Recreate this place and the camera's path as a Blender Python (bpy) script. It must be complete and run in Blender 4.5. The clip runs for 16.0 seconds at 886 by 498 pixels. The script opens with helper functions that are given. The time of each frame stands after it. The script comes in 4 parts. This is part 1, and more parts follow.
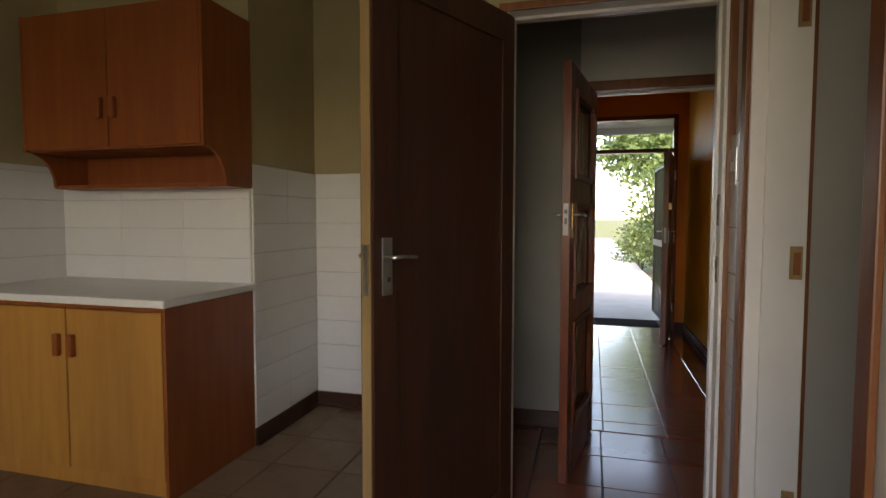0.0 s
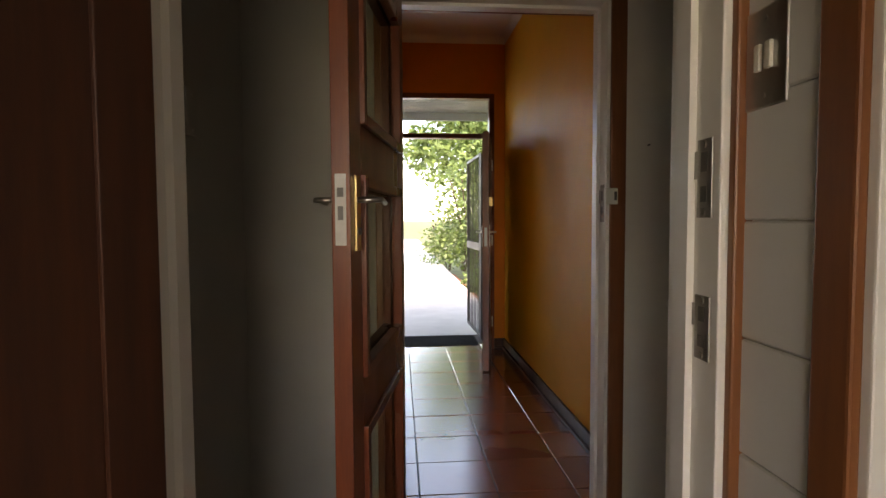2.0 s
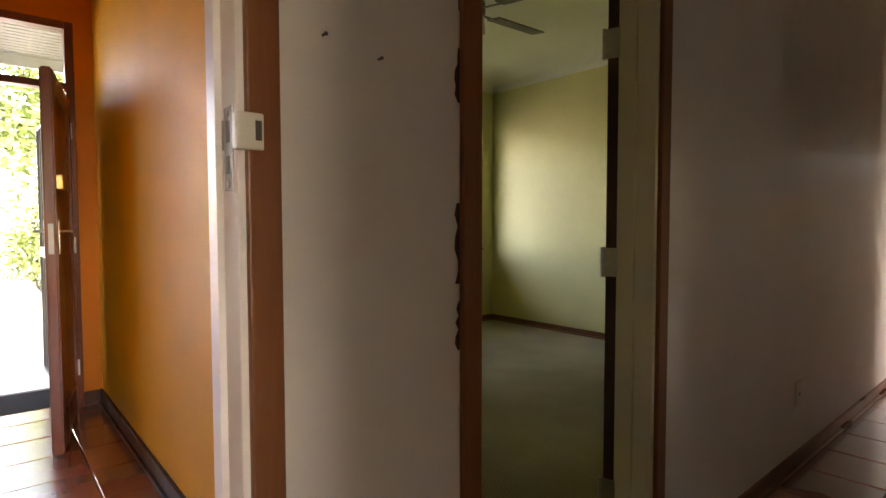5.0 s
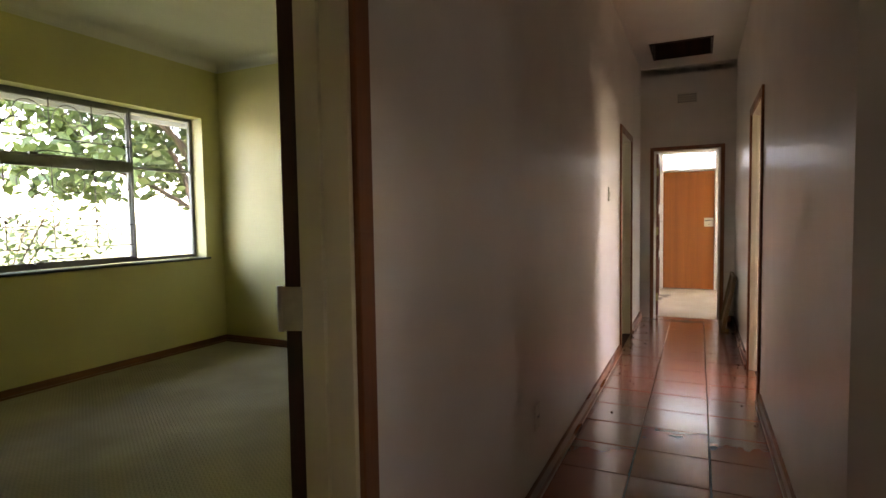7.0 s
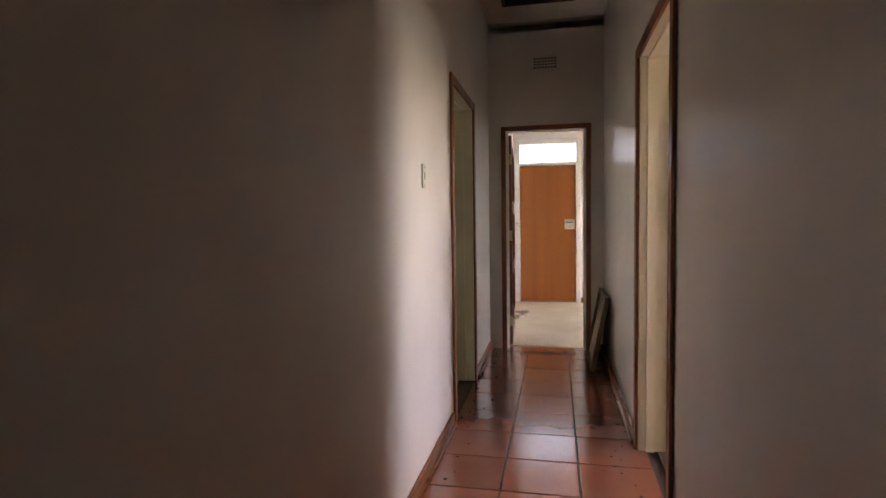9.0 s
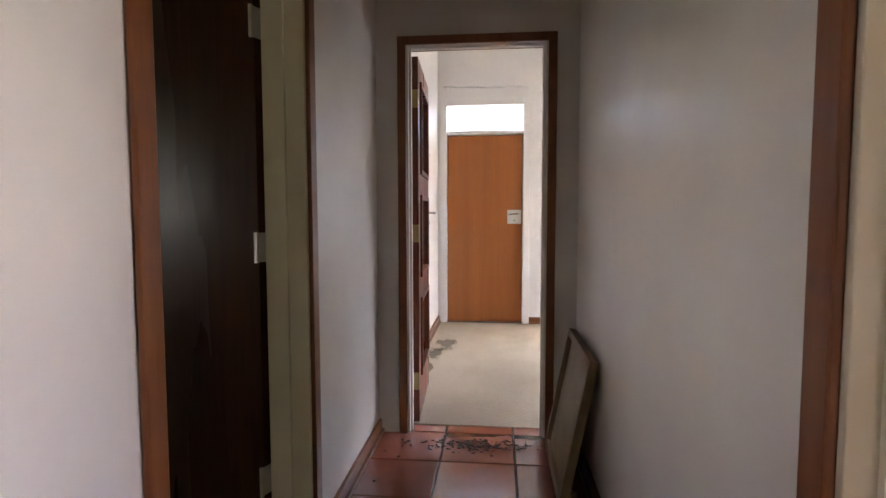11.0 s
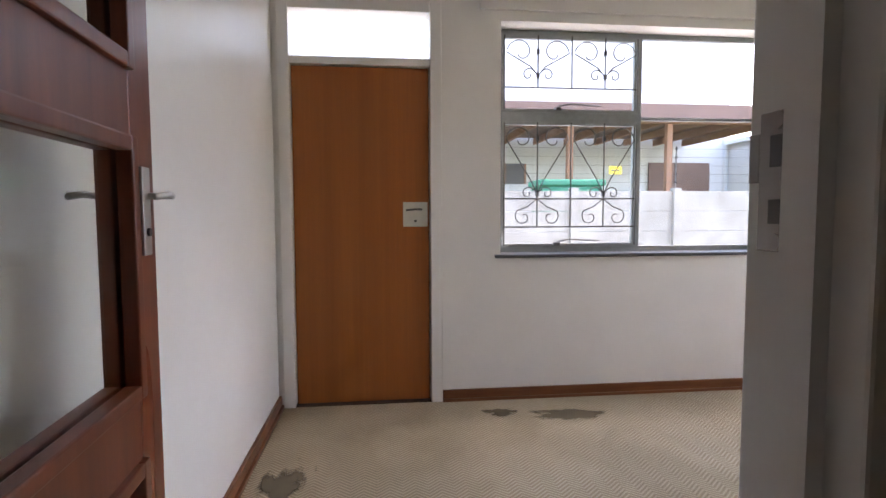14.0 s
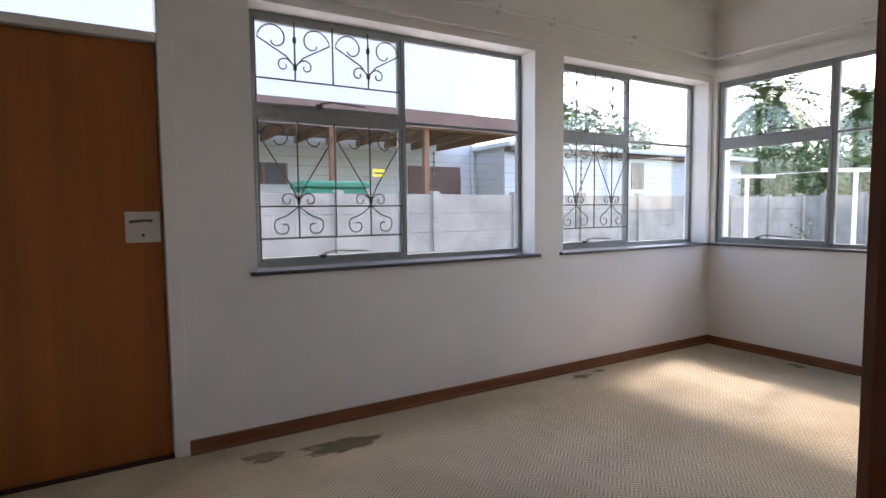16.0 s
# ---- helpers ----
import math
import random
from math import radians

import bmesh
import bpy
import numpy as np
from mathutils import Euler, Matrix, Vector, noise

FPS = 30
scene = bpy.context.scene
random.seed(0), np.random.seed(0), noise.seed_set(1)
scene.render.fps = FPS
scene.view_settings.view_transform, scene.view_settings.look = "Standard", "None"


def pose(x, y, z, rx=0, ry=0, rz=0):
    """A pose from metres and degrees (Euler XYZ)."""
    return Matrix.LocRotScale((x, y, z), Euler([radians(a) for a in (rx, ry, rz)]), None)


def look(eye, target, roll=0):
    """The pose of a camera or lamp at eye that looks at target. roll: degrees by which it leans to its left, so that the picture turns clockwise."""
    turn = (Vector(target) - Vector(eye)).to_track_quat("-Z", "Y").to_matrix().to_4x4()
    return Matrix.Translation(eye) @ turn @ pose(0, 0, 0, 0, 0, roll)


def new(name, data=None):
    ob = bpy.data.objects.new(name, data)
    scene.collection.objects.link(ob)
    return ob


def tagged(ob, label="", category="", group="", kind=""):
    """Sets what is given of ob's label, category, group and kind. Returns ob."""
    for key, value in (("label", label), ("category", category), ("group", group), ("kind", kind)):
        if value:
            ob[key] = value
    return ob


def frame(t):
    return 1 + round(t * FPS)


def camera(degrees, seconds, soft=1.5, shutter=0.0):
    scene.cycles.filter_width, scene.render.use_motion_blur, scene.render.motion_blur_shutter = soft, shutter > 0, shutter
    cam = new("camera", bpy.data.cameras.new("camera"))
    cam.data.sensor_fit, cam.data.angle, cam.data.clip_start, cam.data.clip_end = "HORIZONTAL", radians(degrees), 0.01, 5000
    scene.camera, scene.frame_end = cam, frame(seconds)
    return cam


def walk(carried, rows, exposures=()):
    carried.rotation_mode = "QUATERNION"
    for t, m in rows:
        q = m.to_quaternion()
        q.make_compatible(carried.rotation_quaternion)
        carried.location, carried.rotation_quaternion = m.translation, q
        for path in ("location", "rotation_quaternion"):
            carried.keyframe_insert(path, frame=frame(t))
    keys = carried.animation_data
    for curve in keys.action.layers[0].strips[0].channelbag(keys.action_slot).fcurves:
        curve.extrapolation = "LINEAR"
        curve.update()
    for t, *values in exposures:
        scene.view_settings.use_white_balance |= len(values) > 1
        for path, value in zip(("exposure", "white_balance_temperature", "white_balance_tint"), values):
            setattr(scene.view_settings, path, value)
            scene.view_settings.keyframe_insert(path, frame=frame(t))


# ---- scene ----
cam = camera(78.4, 16.0)
PATH = [
    (0, (0.203, -0.627, 1.322), (-0.326, 1.299, 1.213), 0.1),
    (0.5, (0.156, -0.255, 1.304), (-0.155, 1.718, 1.198), -0.2),
    (1, (0.133, 0.108, 1.296), (-0.005, 2.101, 1.191), -0.2),
    (1.5, (0.152, 0.507, 1.3), (0.166, 2.504, 1.196), -0.2),
    (2, (0.204, 0.877, 1.297), (0.364, 2.868, 1.194), -0.3),
    (2.5, (0.266, 1.204, 1.283), (0.566, 3.178, 1.181), -0.2),
    (3, (0.31, 1.462, 1.273), (0.823, 3.392, 1.174), -0.1),
    (3.5, (0.353, 1.59, 1.25), (1.092, 3.447, 1.158), 0.0),
    (4, (0.446, 1.705, 1.238), (1.388, 3.468, 1.151), 0.0),
    (4.5, (0.547, 1.829, 1.235), (1.679, 3.475, 1.146), -0.0),
    (5, (0.645, 1.949, 1.233), (1.944, 3.467, 1.142), -0.1),
    (5.2, (0.695, 1.985, 1.233), (2.062, 3.442, 1.141), -0.1),
    (7.3, (1.624, 2.176, 1.302), (3.472, 2.932, 1.192), -0.7),
    (7.5, (1.838, 2.163, 1.282), (3.709, 2.861, 1.174), -0.5),
    (8, (2.316, 2.161, 1.258), (4.222, 2.757, 1.153), -0.8),
    (8.5, (2.852, 2.196, 1.267), (4.79, 2.68, 1.159), -0.8),
    (9, (3.43, 2.218, 1.27), (5.385, 2.625, 1.161), -0.8),
    (9.2, (3.654, 2.245, 1.261), (5.616, 2.62, 1.15), -0.7),
    (11.3, (6.156, 2.173, 1.197), (8.142, 2.36, 1.055), -0.3),
    (11.5, (6.394, 2.156, 1.182), (8.379, 2.346, 1.026), -0.7),
    (12, (6.936, 2.17, 1.179), (8.921, 2.335, 1.006), -0.6),
    (12.5, (7.474, 2.214, 1.179), (9.463, 2.328, 1.009), -0.5),
    (13, (7.899, 2.27, 1.193), (9.892, 2.303, 1.028), -0.4),
    (13.5, (8.202, 2.26, 1.161), (10.195, 2.174, 1.024), -0.2),
    (14, (8.426, 2.223, 1.181), (10.409, 1.999, 1.047), -0.2),
    (14.5, (8.559, 2.214, 1.203), (10.511, 1.802, 1.065), -0.2),
    (15, (8.621, 2.186, 1.211), (10.51, 1.542, 1.074), -0.3),
    (15.5, (8.685, 2.15, 1.207), (10.507, 1.305, 1.075), -0.6),
    (16, (8.75, 2.118, 1.235), (10.495, 1.077, 1.091), -0.6),
]
EXPOSURES = [(0, 2.85, 8700, 17), (1, 2.8, 8900, 18), (1.5, 3.0, 9000, 18), (2.5, 3.7, 10200, 22), (3.5, 4.45, 10800, 23), (4.3, 4.8, 10700, 25), (5, 5.05, 10300, 26), (7.3, 5.2, 9000, 29), (9, 4.9, 8300, 29),
             (11.5, 5.0, 7400, 27), (12, 4.95, 7400, 26), (12.5, 4.85, 7400, 25), (13.2, 4.4, 7400, 24), (14, 3.72, 7500, 24), (15, 3.42, 7350, 23), (16, 2.85, 7200, 23)]
walk(cam, [(t, look(eye, target, roll)) for t, eye, target, roll in PATH], EXPOSURES)

# ---- world, sun and large lights ----
world = bpy.data.worlds.new("overcast")
scene.world = world
world.use_nodes = True
wn = world.node_tree.nodes
sky = wn.new("ShaderNodeTexSky")
sky.sky_type = "NISHITA"
sky.sun_disc = False
sky.sun_elevation, sky.sun_rotation = radians(52), radians(170)
sky.air_density, sky.dust_density, sky.ozone_density = 0.8, 1.2, 0.5
wn["Background"].inputs[1].default_value = 0.15
world.node_tree.links.new(sky.outputs[0], wn["Background"].inputs[0])
sun = new("sun", bpy.data.lights.new("sun", "SUN"))
sun.data.energy, sun.data.angle, sun.data.color = 0.75, radians(7), (1.0, 0.97, 0.93)
sun.matrix_world = look((0, 0, 0), (-0.10, 0.62, -0.80))


def window_light(name, eye, target, w, h, watts, color=(0.93, 0.97, 1.0)):
    ob = new(name, bpy.data.lights.new(name, "AREA"))
    ob.data.shape, ob.data.size, ob.data.size_y = "RECTANGLE", w, h
    ob.data.energy, ob.data.color = watts, color
    ob.matrix_world = look(eye, target)
    return ob


# daylight in the openings of rooms whose windows stay out of view, and one fill lamp
window_light("kitchen_window_light", (-0.6, -3.38, 1.6), (-0.6, 0, 1.2), 2.4, 1.3, 2.2)
# added fill lamp before a solid wall; the scullery has no window opening
window_light("scullery_fill_light", (2.1, 0.3, 1.6), (0, 0.3, 1.2), 0.8, 1.0, 0.3)
window_light("bathroom_window_light", (6.0, -0.88, 1.7), (6.15, 3, 1.2), 1.1, 1.0, 0.7)
window_light("side_room_window_light", (7.4, 6.18, 1.5), (7.4, 2, 1.2), 0.9, 1.0, 0.03)
window_light("passage_window_light", (2.75, -0.38, 1.5), (2.75, 3, 1.2), 0.35, 0.6, 0.04)

# ---- materials ----


class Nodes:
    """A principled material with a few chained helpers."""

    def __init__(self, name, rough=0.5, metal=0.0, scale=(1, 1, 1)):
        self.m = bpy.data.materials.new(name)
        self.m.use_nodes = True
        self.t = self.m.node_tree
        self.b = self.t.nodes["Principled BSDF"]
        self.b.inputs["Roughness"].default_value = rough
        self.b.inputs["Metallic"].default_value = metal
        co = self.t.nodes.new("ShaderNodeTexCoord")
        mp = self.t.nodes.new("ShaderNodeMapping")
        mp.inputs["Scale"].default_value = scale
        self.t.links.new(co.outputs["Object"], mp.inputs[0])
        self.co = mp.outputs[0]

    def link(self, a, b):
        self.t.links.new(a, b)

    def noise(self, scale, detail=4, rough=0.55):
        n = self.t.nodes.new("ShaderNodeTexNoise")
        n.inputs["Scale"].default_value, n.inputs["Detail"].default_value, n.inputs["Roughness"].default_value = scale, detail, rough
        self.link(self.co, n.inputs["Vector"])
        return n.outputs["Fac"]

    def ramp(self, fac, stops):
        r = self.t.nodes.new("ShaderNodeValToRGB")
        e = r.color_ramp.elements
        while len(e) < len(stops):
            e.new(0.5)
        for el, (p, c) in zip(e, stops):
            el.position, el.color = p, (*c, 1) if len(c) == 3 else c
        self.link(fac, r.inputs[0])
        return r.outputs[0]

    def mix(self, fac, a, b, mode="MIX"):
        n = self.t.nodes.new("ShaderNodeMix")
        n.data_type, n.blend_type = "RGBA", mode
        for sock, v in ((n.inputs["Factor"], fac), (n.inputs[6], a), (n.inputs[7], b)):
            if isinstance(v, (int, float)):
                sock.default_value = v
            elif isinstance(v, tuple):
                sock.default_value = (*v, 1)
            else:
                self.link(v, sock)
        return n.outputs[2]

    def math(self, op, a, b=0.0):
        n = self.t.nodes.new("ShaderNodeMath")
        n.operation = op
        for sock, v in zip(n.inputs, (a, b)):
            if isinstance(v, (int, float)):
                sock.default_value = v
            else:
                self.link(v, sock)
        return n.outputs[0]

    def bump(self, height, strength=0.2, distance=0.01):
        n = self.t.nodes.new("ShaderNodeBump")
        n.inputs["Strength"].default_value, n.inputs["Distance"].default_value = strength, distance
        self.link(height, n.inputs["Height"])
        self.link(n.outputs[0], self.b.inputs["Normal"])

    def color(self, c):
        if isinstance(c, tuple):
            self.b.inputs["Base Color"].default_value = (*c, 1)
        else:
            self.link(c, self.b.inputs["Base Color"])


def paint(name, c, rough=0.5, stain=0.10, bump=0.03, spec=0.5):
    """Painted plaster: soft blotches, fine grain, uneven sheen."""
    n = Nodes(name, rough)
    n.b.inputs["Specular IOR Level"].default_value = spec
    big, fine = n.noise(1.3, 5), n.noise(60, 3)
    dark = tuple(v * (1 - stain) for v in c)
    lite = tuple(min(v * 1.04, 0.95) for v in c)
    n.color(n.ramp(big, [(0.3, dark), (0.65, lite)]))
    n.link(n.ramp(n.noise(3.0), [(0.3, (rough * 0.95,) * 3), (0.7, (min(rough * 1.1, 1),) * 3)]), n.b.inputs["Roughness"])
    n.bump(n.mix(0.5, big, fine), bump, 0.004)
    return n.m


def wood(name, dark, lite, rough=0.35, scale=(14, 14, 1.2), bump=0.08, spec=0.5):
    """Varnished wood with the grain along z."""
    n = Nodes(name, rough, scale=scale)
    n.b.inputs["Specular IOR Level"].default_value = spec
    g = n.noise(2.2, 8, 0.65)
    streak = n.ramp(g, [(0.3, dark), (0.7, lite)])
    n2 = n.noise(0.25, 3)
    n.color(n.mix(n.ramp(n2, [(0.35, (0, 0, 0)), (0.75, (0.5, 0.5, 0.5))]), streak, tuple(v * 0.62 for v in dark)))
    n.link(n.ramp(n2, [(0.3, (rough * 0.8,) * 3), (0.7, (rough * 1.3,) * 3)]), n.b.inputs["Roughness"])
    n.bump(g, bump, 0.003)
    return n.m


def plain(name, c, rough=0.5, metal=0.0, grain=0.15, scale=30, spec=0.5):
    n = Nodes(name, rough, metal)
    n.b.inputs["Specular IOR Level"].default_value = spec
    n.color(n.ramp(n.noise(scale), [(0.3, tuple(v * (1 - grain) for v in c)), (0.7, c)]))
    n.bump(n.noise(scale * 3), 0.05, 0.002)
    return n.m


def tile_mat(name, c, rough, vary=0.25, spot=(0.1, 0.05, 0.04), coat=0.0):
    n = Nodes(name, rough)
    info = n.t.nodes.new("ShaderNodeObjectInfo")
    tone = n.ramp(info.outputs["Random"], [(0.0, tuple(v * (1 - vary) for v in c)), (1.0, c)])
    n.color(n.mix(n.ramp(n.noise(9, 6), [(0.5, (0, 0, 0)), (0.85, (0.25,) * 3)]), tone, spot))
    n.link(n.ramp(n.noise(5, 4), [(0.3, (rough * 0.7,) * 3), (0.7, (rough * 1.4,) * 3)]), n.b.inputs["Roughness"])
    n.b.inputs["Coat Weight"].default_value = coat
    n.b.inputs["Coat Roughness"].default_value = 0.16
    n.bump(n.noise(4, 5), 0.07, 0.004)
    return n.m


def carpet_mat(name, c_lo, c_hi, pitch=0.055):
    """Woven loop carpet with a herringbone of slanting ribs in bands."""
    n = Nodes(name, 0.95)
    sp = n.t.nodes.new("ShaderNodeSeparateXYZ")
    n.link(n.co, sp.inputs[0])
    u, v = sp.outputs[0], sp.outputs[1]
    band = n.math("PINGPONG", v, pitch)
    rib = n.math("SINE", n.math("MULTIPLY", n.math("ADD", u, n.math("MULTIPLY", band, 0.9)), 260.0))
    rib01 = n.math("MULTIPLY_ADD", rib, 0.5)
    n.t.nodes[-1].inputs[2].default_value = 0.5
    base = n.mix(rib01, c_lo, c_hi)
    blot = n.ramp(n.noise(1.1, 6), [(0.35, (0.72, 0.70, 0.66)), (0.65, (1, 1, 1))])
    n.color(n.mix(1.0, base, blot, "MULTIPLY"))
    n.bump(n.math("ADD", rib01, n.noise(300, 2)), 0.6, 0.004)
    return n.m


def stain_mat(name, c):
    """A ragged mark that fades out towards the rim of a unit disc."""
    n = Nodes(name, 0.95)
    ln = n.t.nodes.new("ShaderNodeVectorMath")
    ln.operation = "LENGTH"
    n.link(n.co, ln.inputs[0])
    info = n.t.nodes.new("ShaderNodeObjectInfo")
    nz = n.t.nodes.new("ShaderNodeTexNoise")
    nz.noise_dimensions = "4D"
    nz.inputs["Scale"].default_value, nz.inputs["Detail"].default_value = 2.2, 7
    n.link(n.co, nz.inputs["Vector"])
    n.link(n.math("MULTIPLY", info.outputs["Random"], 40.0), nz.inputs["W"])
    a = n.math("SUBTRACT", n.math("MULTIPLY", nz.outputs["Fac"], 1.9), ln.outputs["Value"])
    n.link(n.ramp(a, [(0.25, (0, 0, 0)), (0.52, (0.82, 0.82, 0.82))]), n.b.inputs["Alpha"])
    n.color(n.mix(nz.outputs["Fac"], c, tuple(v * 1.6 for v in c)))
    return n.m


def glass_mat(name, rough=0.0, tint=(0.97, 0.99, 0.98)):
    n = Nodes(name, rough)
    g = n.t.nodes.new("ShaderNodeBsdfTransparent")
    gl = n.t.nodes.new("ShaderNodeBsdfGlossy")
    gl.inputs["Roughness"].default_value = 0.03 + rough
    mx = n.t.nodes.new("ShaderNodeMixShader")
    mx.inputs[0].default_value = 0.045
    g.inputs[0].default_value = (*tint, 1)
    n.link(g.outputs[0], mx.inputs[1]); n.link(gl.outputs[0], mx.inputs[2])
    n.link(mx.outputs[0], n.t.nodes["Material Output"].inputs[0])
    return n.m


def leaf_mat(name, c1, c2):
    n = Nodes(name, 0.55)
    geo = n.t.nodes.new("ShaderNodeNewGeometry")
    n.color(n.ramp(geo.outputs["Random Per Island"], [(0.0, c1), (1.0, c2)]))
    n.b.inputs["Transmission Weight"].default_value = 0.0
    return n.m


M = {
    "wall": paint("hall_paint", (0.76, 0.73, 0.68), 0.32),
    "white": paint("white_paint", (0.80, 0.78, 0.74), 0.35, 0.06),
    # grey, lowered in tone to stand in for the weak light on these walls
    "grey": paint("shaded_grey_paint", (0.40, 0.39, 0.355), 0.5),
    "cream": paint("cream_gloss_paint", (0.74, 0.69, 0.55), 0.3, 0.1),
    "orange": paint("orange_paint", (0.80, 0.40, 0.03), 0.5, 0.1, spec=0.22),
    "burnt": paint("burnt_orange_paint", (0.72, 0.22, 0.02), 0.5, 0.15, spec=0.25),
    "green": paint("pale_green_paint", (0.66, 0.61, 0.30), 0.45, 0.08),
    "olive": paint("ochre_kitchen_paint", (0.42, 0.35, 0.20), 0.5, 0.12),
    "ceil": paint("ceiling_paint", (0.78, 0.76, 0.70), 0.7, 0.06),
    "mahog": wood("mahogany_varnish", (0.14, 0.031, 0.013), (0.24, 0.057, 0.02), 0.28),
    "dark": wood("dark_door_varnish", (0.036, 0.012, 0.007), (0.078, 0.024, 0.010), 0.42),
    "trim": wood("trim_varnish", (0.19, 0.062, 0.021), (0.31, 0.108, 0.038), 0.32),
    "skirt": wood("skirting_varnish", (0.16, 0.05, 0.018), (0.27, 0.10, 0.035), 0.3, (1.2, 1.2, 14)),
    "veneer": wood("orange_veneer", (0.34, 0.102, 0.018), (0.40, 0.124, 0.022), 0.42, (30, 30, 0.9)),
    "pine": wood("pine_veneer", (0.44, 0.19, 0.04), (0.56, 0.27, 0.065), 0.4, (9, 9, 0.8)),
    "cherry": wood("cherry_veneer", (0.25, 0.06, 0.014), (0.35, 0.095, 0.022), 0.4, (9, 9, 0.8)),
    "raw": wood("raw_edge_wood", (0.30, 0.19, 0.08), (0.42, 0.28, 0.12), 0.6),
    "khaki": plain("khaki_board_paint", (0.26, 0.205, 0.115), 0.6, 0, 0.3, 7),
    "batten": wood("dull_batten", (0.17, 0.11, 0.055), (0.27, 0.185, 0.095), 0.55),
    "gloss": wood("glossy_dark_varnish", (0.036, 0.012, 0.007), (0.078, 0.024, 0.010), 0.24, spec=0.2),
    "terra": tile_mat("terracotta_glaze", (0.30, 0.088, 0.048), 0.2, 0.22, coat=1.0),
    "brown": tile_mat("brown_kitchen_tile", (0.24, 0.16, 0.10), 0.45, 0.15),
    "wtile": tile_mat("white_glazed_tile", (0.74, 0.74, 0.72), 0.14, 0.03, (0.65, 0.65, 0.62)),
    "grout": plain("dark_grout", (0.07, 0.05, 0.04), 0.9),
    "wgrout": plain("pale_grout", (0.5, 0.5, 0.48), 0.9),
    "counter": plain("white_laminate", (0.75, 0.75, 0.72), 0.3, 0, 0.05),
    "metal": plain("brushed_steel", (0.58, 0.57, 0.55), 0.32, 1.0),
    "dull": plain("tarnished_steel", (0.34, 0.32, 0.30), 0.45, 1.0),
    "brass": plain("worn_brass", (0.55, 0.42, 0.2), 0.38, 1.0),
    "steelwin": plain("grey_window_steel", (0.30, 0.32, 0.31), 0.5, 0.0),
    "iron": plain("dark_wrought_iron", (0.09, 0.085, 0.08), 0.5, 0.0),
    "black": plain("black_rubber", (0.015, 0.015, 0.017), 0.9, spec=0.15),
    "plastic": plain("off_white_plastic", (0.68, 0.66, 0.58), 0.35, 0, 0.05),
    "sill": plain("slate_sill", (0.06, 0.06, 0.065), 0.4),
    # near-black: the loft's darkness put into the colour
    "void": plain("loft_darkness", (0.03, 0.025, 0.02), 0.9),
    "glass": glass_mat("window_glass"),
    "frost": glass_mat("obscure_glass", 0.15, (0.86, 0.86, 0.8)),
    "carpet": carpet_mat("herringbone_carpet", (0.39, 0.32, 0.22), (0.62, 0.54, 0.40)),
    "carpet2": carpet_mat("beige_bedroom_carpet", (0.36, 0.32, 0.22), (0.44, 0.39, 0.28), 0.02),
    "stain": stain_mat("damp_stain", (0.15, 0.12, 0.08)),
    "dirt": plain("dirt_crumbs", (0.09, 0.06, 0.04), 0.95, 0, 0.5, 90),
    "conc": plain("precast_concrete", (0.34, 0.33, 0.30), 0.9, 0, 0.35, 3),
    "paving": plain("pale_concrete", (0.62, 0.60, 0.56), 0.9, 0, 0.2, 2),
    "earth": plain("dry_lawn", (0.17, 0.19, 0.07), 0.95, 0, 0.5, 4),
    "render": plain("white_house_render", (0.64, 0.65, 0.67), 0.8, 0, 0.06, 1),
    "roof": plain("brown_roof_sheet", (0.19, 0.11, 0.09), 0.7, 0, 0.3, 4),
    "timber": wood("outdoor_timber", (0.24, 0.11, 0.06), (0.36, 0.18, 0.10), 0.7),
    "greenp": plain("green_plastic", (0.02, 0.26, 0.15), 0.5),
    "yellow": plain("yellow_sign", (0.8, 0.58, 0.05), 0.5),
    "board": wood("porch_ceiling_board", (0.42, 0.40, 0.35), (0.55, 0.53, 0.48), 0.7, (14, 1, 14)),
    "bark": plain("bark", (0.12, 0.09, 0.07), 0.95, 0, 0.5, 12),
    "leaf": leaf_mat("bright_leaves", (0.07, 0.12, 0.025), (0.15, 0.22, 0.06)),
    "leafd": leaf_mat("dark_leaves", (0.04, 0.085, 0.025), (0.11, 0.17, 0.05)),
    "brickred": plain("garden_brick", (0.30, 0.13, 0.08), 0.9, 0, 0.3, 9),
}

# ---- building helpers ----


def bm_box(bm, lo, hi, bevel=0.0):
    c = [(a + b) / 2 for a, b in zip(lo, hi)]
    d = [abs(b - a) for a, b in zip(lo, hi)]
    vs = bmesh.ops.create_cube(bm, size=1, matrix=Matrix.Translation(c) @ Matrix.Diagonal((*d, 1)))["verts"]
    if bevel:
        es = list({e for v in vs for e in v.link_edges})
        bmesh.ops.bevel(bm, geom=es, offset=bevel, segments=2, affect="EDGES", profile=0.6)


def boxes(*items, bevel=0.0):
    bm = bmesh.new()
    for lo, hi in items:
        bm_box(bm, lo, hi, bevel)
    return bm


